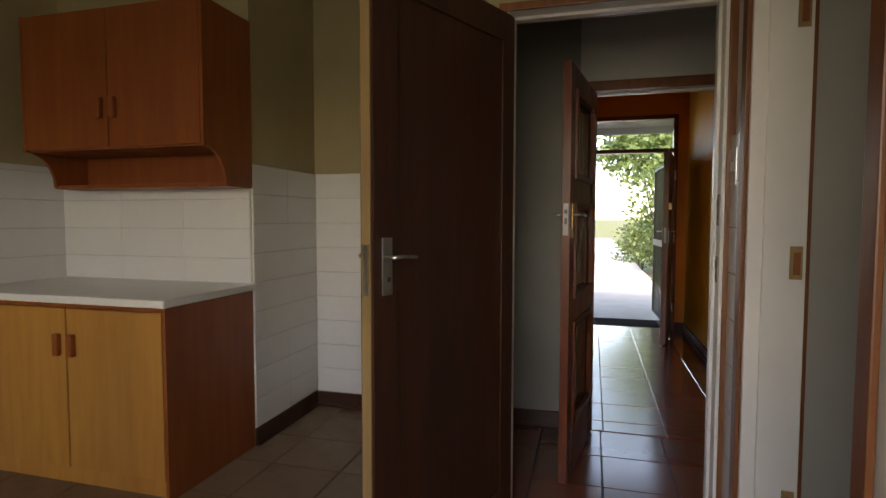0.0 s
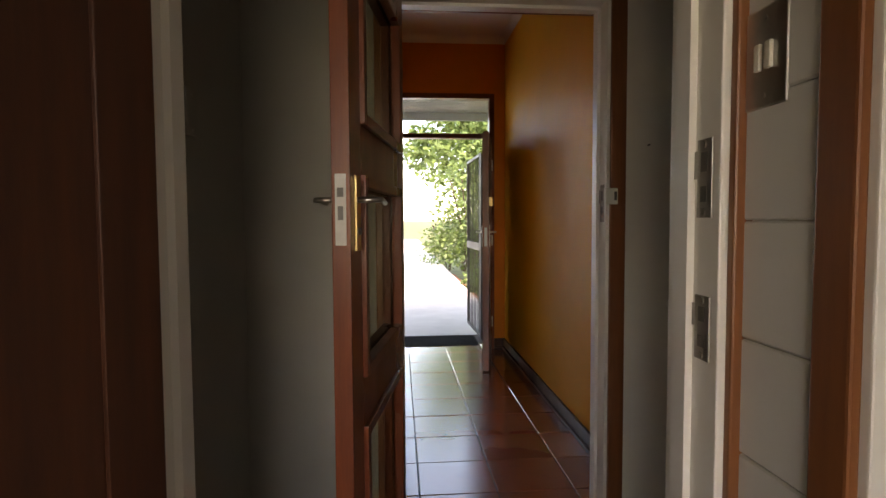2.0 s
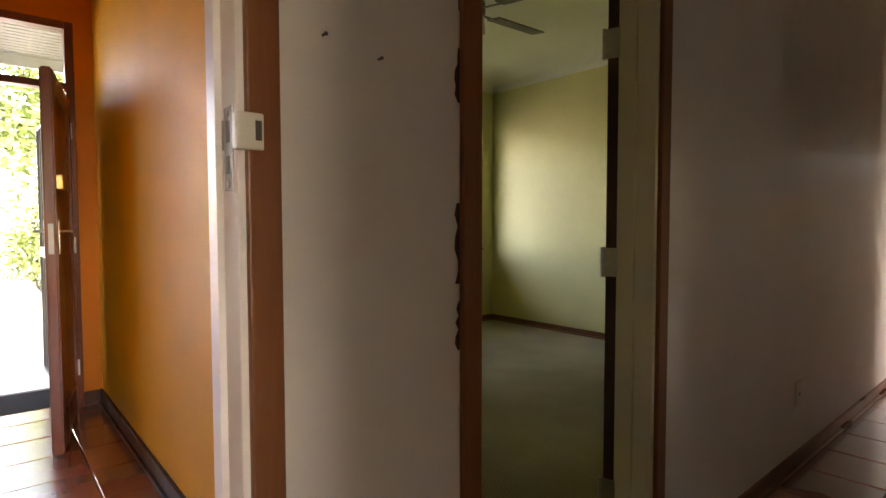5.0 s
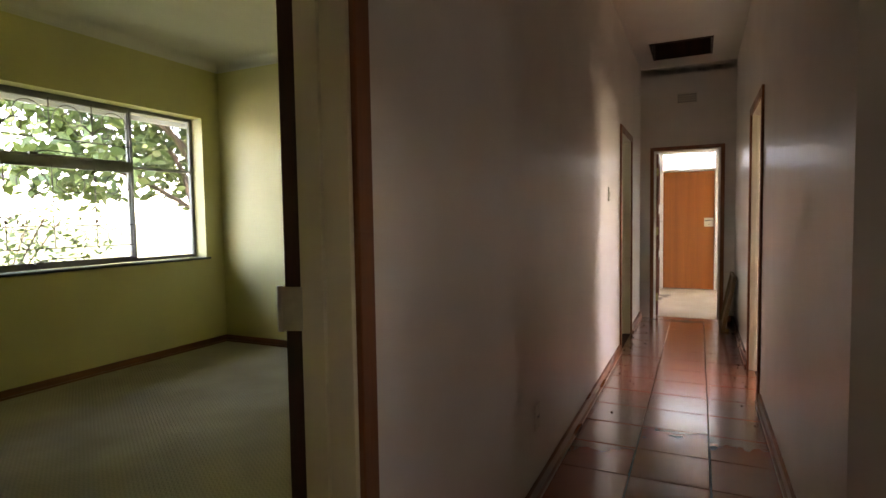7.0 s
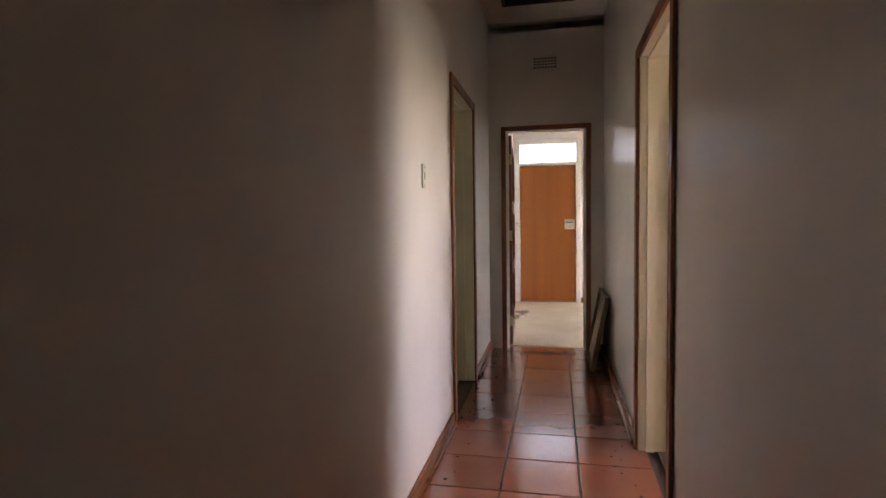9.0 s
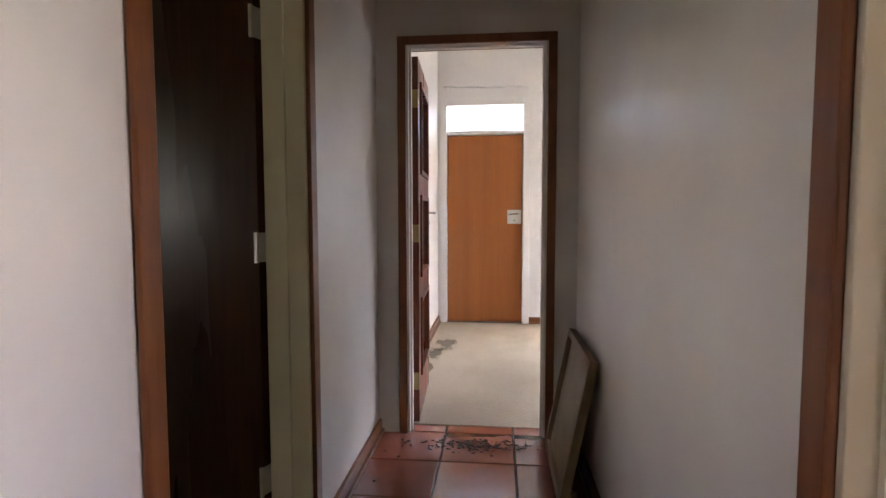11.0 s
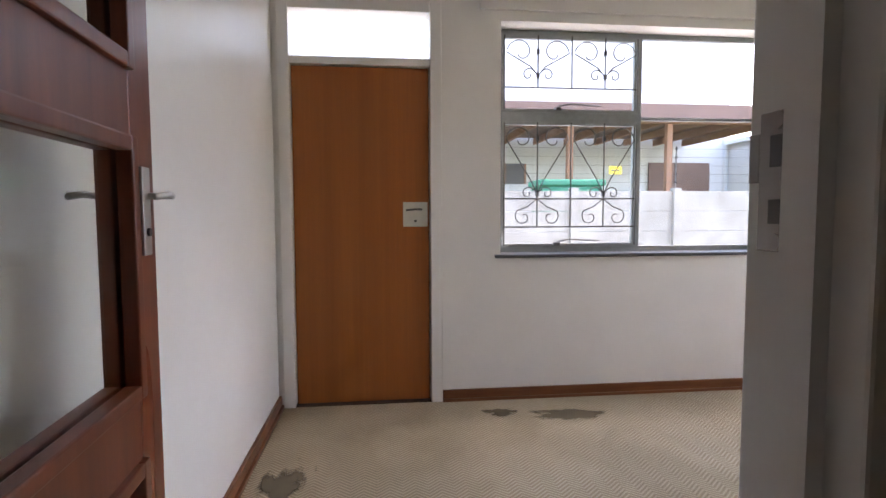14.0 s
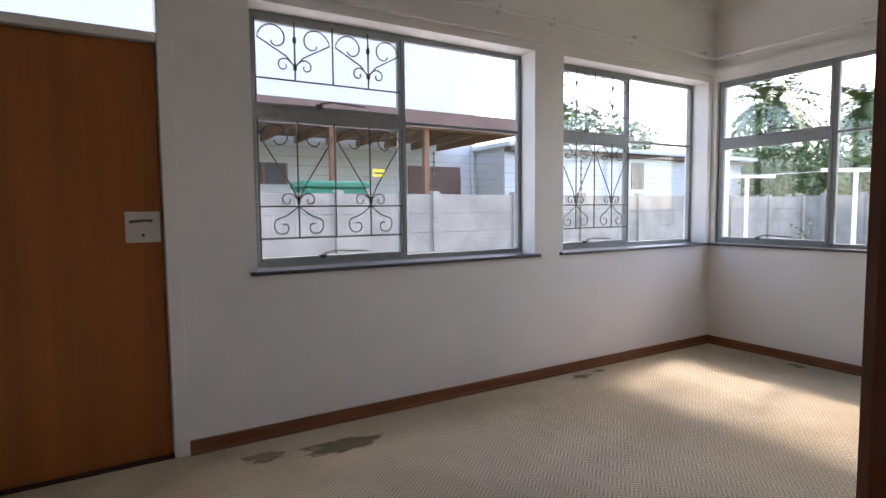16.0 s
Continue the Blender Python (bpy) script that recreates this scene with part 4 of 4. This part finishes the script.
for k in range(60):
    x, y, s = random.uniform(4.8, 8.6), random.choice((random.gauss(1.86, .06), random.gauss(2.75, .07))), random.uniform(.002, .006)
    bm_box(bm, (x - s, y - s, 0.0), (x + s, y + s * 1.4, s))
tagged(part("floor_debris", bm, "dirt"), "crumbled dirt and dust on the tiles", "debris", kind="stuff")
# lobby pendant and bedroom fan
lamp = thing("pendant_lamp", "cream glass pendant lamp hanging in the lobby", "lamp")
part("cord", tubes(.004, [(-.10, 5.55, CH), (-.10, 5.55, 2.86)]), "plastic", lamp)
bm = bmesh.new()
bmesh.ops.create_cone(bm, cap_ends=True, segments=24, radius1=.09, radius2=.12, depth=.22, matrix=Matrix.Translation((-.10, 5.55, 2.73)))
bmesh.ops.bevel(bm, geom=bm.edges[:], offset=.02, segments=3, affect="EDGES")
part("shade", bm, "plastic", lamp, "cream glass shade", True)
fan = thing("ceiling_fan", "dark ceiling fan with a light kit", "fan", pose(3.04, 4.50, -.11))
bm = bmesh.new(); disc(bm, (0, 0, 3.06), (0, 0, 1), .07, .06)
part("canopy", bm, "iron", fan)
part("rod", tubes(.012, [(0, 0, 3.05), (0, 0, 2.76)]), "iron", fan)
bm = bmesh.new(); disc(bm, (0, 0, 2.70), (0, 0, 1), .11, .11, 20)
bmesh.ops.bevel(bm, geom=bm.edges[:], offset=.02, segments=2, affect="EDGES")
part("motor", bm, "iron", fan, smooth=True)
for k in range(5):
    a = radians(-2 + 72 * k)
    c, s = math.cos(a), math.sin(a)
    bl = part("blade", boxes(((.22, -.06, -.004), (.66, .06, .004)), bevel=.003), "dark", fan)
    bl.matrix_local = pose(0, 0, 2.69, 8, 0, -2 + 72 * k)
    part("blade_iron", boxes(((-.13, -.015, -.008), (.02, .015, -.003))), "iron", bl).location = (.22, 0, 0)
for k in range(3):
    a = radians(30 + 120 * k)
    bm = bmesh.new()
    bmesh.ops.create_cone(bm, cap_ends=False, segments=16, radius1=.06, radius2=.028, depth=.10, matrix=Matrix.Translation((.09 * math.cos(a), .09 * math.sin(a), 2.58)) @ Euler((radians(20) * -math.sin(a), radians(20) * math.cos(a), 0)).to_matrix().to_4x4())
    part("lamp_shade", bm, "plastic", fan, "frosted bell shade", True)
part("light_kit", tubes(.03, [(0, 0, 2.66), (0, 0, 2.60)], sides=12), "iron", fan)
hl = thing("ceiling_light", "round white ceiling light in the hall", "ceiling light")
bm = bmesh.new(); disc(bm, (5.6, 2.3, CH - .03), (0, 0, 1), .12, .06, 24)
bmesh.ops.bevel(bm, geom=bm.edges[:], offset=.015, segments=2, affect="EDGES")
part("diffuser", bm, "plastic", hl, smooth=True)
# entrance mat
mat_ob = thing("door_mat", "black rubber door mat outside the entrance", "mat", pose(.62, 6.69, -.014))
part("base", boxes(((-.42, -.26, 0), (.42, .26, .012)), bevel=.003), "black", mat_ob)
for i in range(18):
    part("rib", boxes(((-.40, -.25 + i * .0275, .012), (.40, -.238 + i * .0275, .02))), "black", mat_ob)

# ---- outside ----
setting("ground", boxes(((-3000, -3000, -.6), (3000, 3000, -.35))), "earth", "dry lawn and earth round the house", "ground")
setting("pavement_porch", boxes(((-9.0, FY + .20, -.34), (1.5, 40, -.02))), "paving", "pale concrete porch and path", "pavement")
setting("pavement_yard", boxes(((XD + .2, -16, -.34), (16.4, 12, -.22))), "paving", "pale concrete yard", "pavement")
porch = thing("porch_roof", "slatted pale porch ceiling with a white fascia", "porch roof")
part("soffit", boxes(((-4.0, FY + .22, 2.66), (2.4, 7.7, 2.72))), "board", porch)
for k in range(16):
    part("board", boxes(((-4.0, FY + .24 + k * .084, 2.643), (2.4, FY + .305 + k * .084, 2.66))), "board", porch)
part("fascia", boxes(((-4.0, 7.7, 2.55), (2.4, 7.74, 2.78))), "render", porch)
for xx in (-1.6,):
    part("gutter", boxes(((-4.0, 7.74, 2.70), (2.4, 7.84, 2.79)), bevel=.01), "render", porch)
eave = thing("bedroom_eaves", "white boarded eaves over the bedroom window", "eaves")
part("soffit", boxes(((1.5, 7.052, 2.50), (6.2, 7.85, 2.56))), "board", eave)
part("fascia", boxes(((1.5, 7.85, 2.45), (6.2, 7.89, 2.68))), "render", eave)
wing = thing("house_wing", "white rendered wing of the house with eaves", "house wing")
part("wall", boxes(((-4.2, 8.9, -.3), (-1.7, 13, 2.5))), "render", wing)
part("eaves", boxes(((-4.4, 8.5, 2.5), (-1.3, 13.2, 2.62))), "board", wing)


def plant_leaves(bm, c, rx, ry, rz, n, size, seed, flat=.5):
    rnd = random.Random(seed)
    for _ in range(n):
        while True:
            p = Vector((rnd.uniform(-1, 1), rnd.uniform(-1, 1), rnd.uniform(-1, 1)))
            if .25 < p.length < 1:
                break
        p *= 1 + .25 * noise.noise(p * 2.2 + Vector((seed, 0, 0)))
        p = Vector((c[0] + p.x * rx, c[1] + p.y * ry, c[2] + p.z * rz))
        a = Vector((rnd.gauss(0, 1), rnd.gauss(0, 1), rnd.gauss(0, .7))).normalized()
        b = a.orthogonal().normalized()
        b.rotate(Matrix.Rotation(rnd.uniform(0, 6.28), 3, a))
        s = size * rnd.uniform(.6, 1.3)
        v = [bm.verts.new(p + q) for q in (-a * s, b * s * flat, a * s, -b * s * flat)]
        bm.faces.new(v)


def bush(label, x, y, z, r, h, seed, mat="leaf", n=900, size=.06):
    ob = thing("bush", label, "bush", pose(x, y, z), "garden bushes")
    bm = bmesh.new()
    rnd = random.Random(seed)
    for k in range(6):
        a = k * 1.05 + rnd.random()
        bm_tube(bm, [(0, 0, -.05), (.2 * r * math.cos(a), .2 * r * math.sin(a), h * .4), (.55 * r * math.cos(a), .55 * r * math.sin(a), h * .8)], .015)
    part("stems", bm, "bark", ob)
    bm = bmesh.new()
    for k in range(4):
        a = k * 1.57 + rnd.random()
        plant_leaves(bm, (r * .35 * math.cos(a), r * .35 * math.sin(a), h * rnd.uniform(.4, .62)), r * .7, r * .7, h * .42, n // 4, size, seed + k)
    part("crown", bm, mat, ob)
    return ob


def tree(label, x, y, z, h, r, seed, mat="leaf", n=4500, size=.11):
    ob = thing("tree", label, "tree", pose(x, y, z))
    rnd = random.Random(seed)
    bm = bmesh.new()
    for k in range(8):
        w = .16 * (1 - k / 10)
        bm_tube(bm, [(.03 * k, .02 * k, h * .08 * k - .1), (.03 * (k + 1), .02 * (k + 1), h * .08 * (k + 1))], w * .6, 8)
    tips = []
    for k in range(9):
        a, zz = k * 2.4 + rnd.random(), h * rnd.uniform(.35, .65)
        tip = (r * .7 * math.cos(a), r * .7 * math.sin(a), zz + h * rnd.uniform(.08, .3))
        tips.append(tip)
        bm_tube(bm, [(.1, .06, zz), (tip[0] * .5, tip[1] * .5, (zz + tip[2]) / 2 + .1), tip], .035, 6)
    part("trunk", bm, "bark", ob)
    bm = bmesh.new()
    for k, tp in enumerate(tips + [(0, 0, h * .85)]):
        plant_leaves(bm, tp, r * .5, r * .5, r * .38, n // 10, size, seed + 3 * k)
    part("crown", bm, mat, ob)
    return ob


bush("leafy green shrub beside the path", 2.6, 12.5, -.35, 1.0, 1.3, 1)
bush("low green shrub beside the path", 2.3, 10.8, -.35, .7, .9, 2)
bush("bushy green shrub in the garden", 2.7, 15.0, -.35, 1.3, 3.6, 3, "leaf", 2400)
bush("dense garden shrub behind the path", 6.5, 13.0, -.35, 1.8, 2.2, 5, "leafd", 1400)
bush("tall pale green shrub at the end of the path", 1.95, 14.2, -.35, .95, 3.3, 6, "leaf", 2600, .07)
bush("rounded green shrub beyond the path", 1.7, 17.4, -.35, .9, 1.9, 7, "leaf", 1600, .07)
bush("low flowering shrub at the path edge", 1.95, 11.9, -.35, .5, .75, 8, "leaf", 900, .05)
tree("slender light green garden tree", 2.3, 18.6, -.35, 6.2, 1.9, 24, "leaf", 5000, .1)
tree("tall leafy garden tree with pale green crown", 3.2, 17.5, -.35, 5.2, 2.3, 21)
tree("broad leafy garden tree", 6.0, 19.5, -.35, 7.5, 3.2, 22)
tree("garden tree outside the bedroom window", 5.4, 12.5, -.35, 5.5, 2.3, 23)
edge = thing("garden_edging", "low brick edging along the garden bed", "edging")
for k in range(22):
    part("brick", boxes(((1.52 + .04 * (k % 2), 10.2 + k * .24, -.36), (1.67 + .04 * (k % 2), 10.42 + k * .24, -.14)), bevel=.01), "brickred", edge)

tree("dense tree outside the side room window", 7.6, 9.6, -.35, 4.6, 2.0, 25, "leafd", 5000, .12)

# precast fence, posts at even steps
fence = thing("precast_wall", "grey precast concrete panel wall with posts", "wall")
FX, FT = 16.5, 1.50
for k in range(11):
    y = -13.9 + k * 1.65
    part("post", boxes(((FX - .08, y - .06, -.4), (FX + .06, y + .06, FT + .05)), bevel=.008), "conc", fence)
    for j in range(6):
        part("panel", boxes(((FX - .025, y + .06, FT - .31 * (j + 1) + .004), (FX + .025, y + 1.59, FT - .31 * j)), bevel=.006), "conc", fence)
fence2 = thing("precast_wall", "weathered brown-grey yard wall with slabs", "wall")
for k in range(18):
    x = 6.0 + k * .95
    part("post", boxes(((x - .06, -15.08, -.4), (x + .06, -14.94, 1.62)), bevel=.008), "conc", fence2)
    part("panel", boxes(((x + .06, -15.03, -.4), (x + .89, -14.98, 1.55)), bevel=.006), "conc", fence2)
wires = thing("electric_fence", "thin electric fence wires on short posts", "fence")
for k in range(6):
    y = -12.25 + k * 3.3
    part("pole", tubes(.012, [(FX, y, FT + .02), (FX, y, FT + .7)]), "iron", wires)
    for j in range(5):
        part("insulator", boxes(((FX - .02, y - .012, FT + .12 + j * .13), (FX + .02, y + .012, FT + .15 + j * .13))), "black", wires)
for j in range(5):
    part("wire", tubes(.0025, [(FX, -13, FT + .135 + j * .13), (FX, 4.3, FT + .135 + j * .13)], sides=4), "iron", wires)
# neighbour's house, pergola and yard things
house = thing("neighbour_house", "white rendered neighbouring house with a low wing", "house")
part("wall", boxes(((23, -7.6, -.4), (31, 12, 9.6))), "render", house)
part("roof", boxes(((22.8, -7.8, 9.6), (31.2, 12.2, 9.75))), "roof", house)
part("low_wall", boxes(((21.5, -19.5, -.4), (30, -7.6, 3.05))), "render", house)
part("low_roof", boxes(((21.0, -19.8, 3.05), (30, -7.4, 3.17))), "render", house)
part("fascia_shadow", boxes(((21.2, -19.6, 2.93), (21.5, -7.6, 3.05))), "roof", house)
for y0, y1, z0, z1 in ((-1.7, -.5, 1.95, 2.5), (-13.6, -13.0, 1.9, 2.8)):
    xx = 23 if y0 > -5 else 21.5
    win = part("window", boxes(((xx - .03, y0, z0), (xx + .01, y1, z1))), "sill", house, "dark window")
    part("window_frame", boxes(((xx - .05, (y0 + y1) / 2 - .03, z0), (xx - .03, (y0 + y1) / 2 + .03, z1)), ((xx - .05, y0, z0), (xx - .03, y0 + .05, z1)), ((xx - .05, y1 - .05, z0), (xx - .03, y1, z1))), "timber", win)
part("downpipe", tubes(.05, [(22.95, -7.45, -.3), (22.95, -7.45, 4.0)]), "render", house)
gdoor = part("garage_door", boxes(((22.95, -7.0, -.3), (22.99, -5.2, 2.55))), "roof", house, "brown louvred garage door")
for k in range(12):
    part("slat", boxes(((22.92, -7.0, .2 + k * .18), (22.95, -5.2, .34 + k * .18))), "roof", gdoor)
perg = thing("pergola", "brown timber pergola with a corrugated roof", "pergola")
for y in (-3.57, -1.5, .6):
    part("post", boxes(((18.9, y - .06, -.4), (19.02, y + .06, 2.95)), bevel=.008), "timber", perg)
part("front_beam", boxes(((18.85, -6.3, 2.95), (18.98, 1.0, 3.18))), "timber", perg)
for k in range(9):
    part("rafter", boxes(((18.9, -6.2 + k * .85, 3.0), (22.9, -6.12 + k * .85, 3.16))), "timber", perg)
part("roof_sheet", boxes(((18.6, -6.4, 3.18), (22.9, 1.1, 3.26))), "roof", perg)
part("fascia", boxes(((18.56, -6.4, 2.98), (18.6, 1.1, 3.27)), bevel=.006), "roof", perg)
bin_ob = thing("garden_bin", "green plastic bin showing above the wall", "bin", pose(18.0, -1.1, 0))
part("body", boxes(((-.35, -.55, -.4), (.35, .55, 1.64)), bevel=.04), "greenp", bin_ob)
part("lid", boxes(((-.4, -.6, 1.64), (.4, .6, 1.75)), bevel=.03), "greenp", bin_ob)
sign = thing("warning_sign", "small yellow warning sign on the electric fence", "sign", pose(FX - .03, -1.35, 1.82))
part("plate", boxes(((-.004, -.1, -.06), (.004, .1, .06))), "yellow", sign)
part("text_bar", boxes(((-.006, -.07, -.015), (-.004, .07, .01))), "sill", sign)
line_ob = thing("washing_line", "white painted steel washing line frame", "washing line")
for x in (14.6, 12.85):
    part("post", tubes(.035, [(x, -8.0, -.35), (x, -8.0, 1.80)], sides=10), "white", line_ob)
    part("arm", tubes(.03, [(x - .5, -8.0, 1.78), (x + .5, -8.0, 1.84)], sides=8), "white", line_ob)
for d in (-.45, 0, .45):
    part("line", tubes(.006, [(12.85 + d, -8.0, 1.82), (14.6 + d, -8.0, 1.82)], sides=5), "white", line_ob)


def palm(label, x, y, h, seed, r=2.6):
    ob = thing("palm_tree", label, "palm tree", pose(x, y, -.35))
    part("trunk", tubes(.22, [(0, 0, 0), (.1, 0, h * .5), (.05, .1, h)], sides=10), "bark", ob)
    rnd = random.Random(seed)
    bm = bmesh.new()
    for k in range(70):
        a, up = k * 2.399, rnd.uniform(-.75, 1.2)
        d = Vector((math.cos(a), math.sin(a), 0))
        side = Vector((-d.y, d.x, 0))
        prevp = Vector((.05, .1, h))
        for j in range(1, 13):
            s = j / 12
            p = Vector((.05, .1, h)) + d * r * s * math.cos(up * .7) + Vector((0, 0, r * (s * math.sin(up) - s * s * .75)))
            w = .42 * math.sin(math.pi * min(s + .12, 1)) + .03
            for f in (-1, 1):
                q = prevp + side * f * w + (p - prevp) * 1.3 + Vector((0, 0, -.12 * w))
                bm.faces.new([bm.verts.new(v) for v in (prevp, p, q)])
            prevp = p
    part("crown", bm, "leafd", ob)
    return ob


palm("tall feathery palm beyond the yard wall", 24.3, -27, 7.0, 31, 3.8)
palm("feathery palm further off", 23.0, -34, 7.2, 32, 3.6)
bush("dense green hedge behind the yard wall", 22.3, -22.6, -.35, 3.6, 4.6, 41, "leafd", 15000, .15)
bush("dense green hedge behind the yard wall", 17.4, -22.0, -.35, 3.6, 4.4, 42, "leafd", 15000, .15)
bush("dense green hedge behind the yard wall", 12.5, -22.3, -.35, 3.6, 4.5, 45, "leafd", 12000, .15)
bush("dry twiggy bush by the yard wall", 16.9, -13.6, -.35, .8, 1.5, 43, "leafd", 700)
tree("dark tree behind the low roof", 32, -22, -.35, 7.5, 3.0, 44, "leafd", 3000, .2)

# ---- tiles, last ----
_tile = {}


def tile(parent, x0, y0, w, h, mat, gap=.005, top=0.0, name="tile"):
    key = (round(w, 4), round(h, 4), mat)
    if key not in _tile:
        bm = bmesh.new()
        bm_box(bm, (gap / 2, gap / 2, -.014), (w - gap / 2, h - gap / 2, 0))
        bmesh.ops.bevel(bm, geom=[e for e in bm.edges if all(v.co.z > -.005 for v in e.verts)], offset=.003, segments=1, affect="EDGES")
        me = bpy.data.meshes.new("tile")
        bm.to_mesh(me); bm.free()
        me.materials.append(M[mat])
        _tile[key] = me
    ob = new(name, _tile[key])
    ob.parent = parent
    ob.location = (x0, y0, top + random.uniform(-.0006, .0006))
    ob.rotation_euler = (random.uniform(-.0012, .0012), random.uniform(-.0012, .0012), 0)
    return ob


random.seed(2)
hall_floor = tagged(new("floor_hall"), "glazed terracotta floor tiles with dark joints", "floor", kind="structure")
for i in range(-16, 11):
    for j in range(-1, 2):
        tile(hall_floor, 5.20 + i * .352, 2.108 + j * .369, .352, .369, "terra")
for i in range(-13, -5):
    tile(hall_floor, 5.20 + i * .352, 2.108 - 2 * .369, .352, .369, "terra")
lobby_floor = tagged(new("floor_lobby"), "glazed terracotta lobby floor tiles", "floor", kind="structure")
for i in range(-5, 2):
    tile(lobby_floor, .664 + i * .375, 2.858, .375, .178, "terra")
    for j in range(10):
        tile(lobby_floor, .664 + i * .375, 3.037 + j * .347, .375, .347, "terra")
kitchen_floor = tagged(new("floor_kitchen"), "matt brown kitchen floor tiles", "floor", kind="structure")
for i in range(10):
    for j in range(11):
        tile(kitchen_floor, -3.05 + i * .40, -1.39 + j * .366, .40, .366, "brown", .008) if not (j > 8 and i > 6) else None
for i in range(7):
    tile(kitchen_floor, -3.05 + i * .40, 2.636, .40, .20, "brown", .008)
wall_tiles = tagged(new("wall_tiles"), "white glazed kitchen wall tiles", "wall tiles", kind="structure")


def wall_tile_row(origin, turn, n, w, z0, z1, h=.17):
    z = z0
    while z < z1 - .02:
        hh = min(h, z1 - z)
        for k in range(n):
            ob = tile(wall_tiles, 0, 0, w, hh, "wtile", .0014)
            ob.matrix_local = pose(*origin, 0, 0, turn) @ pose(k * w, 0, z, 90, 0, 0) @ pose(0, 0, .008)
        z += h


wall_tile_row((-3.04, 2.076, 0), 0, 3, .4545, .925, 1.64)
wall_tile_row((-1.671, 2.08, 0), 90, 2, .366, .105, 1.64)
wall_tile_row((-1.663, 2.816, 0), 0, 3, .386, .105, 1.64)
wall_tile_row((-3.036, 1.25, 0), 90, 2, .41, .925, 1.64)
wall_tile_row((.706, 1.638, 0), -90, 1, .16, .105, 1.64)
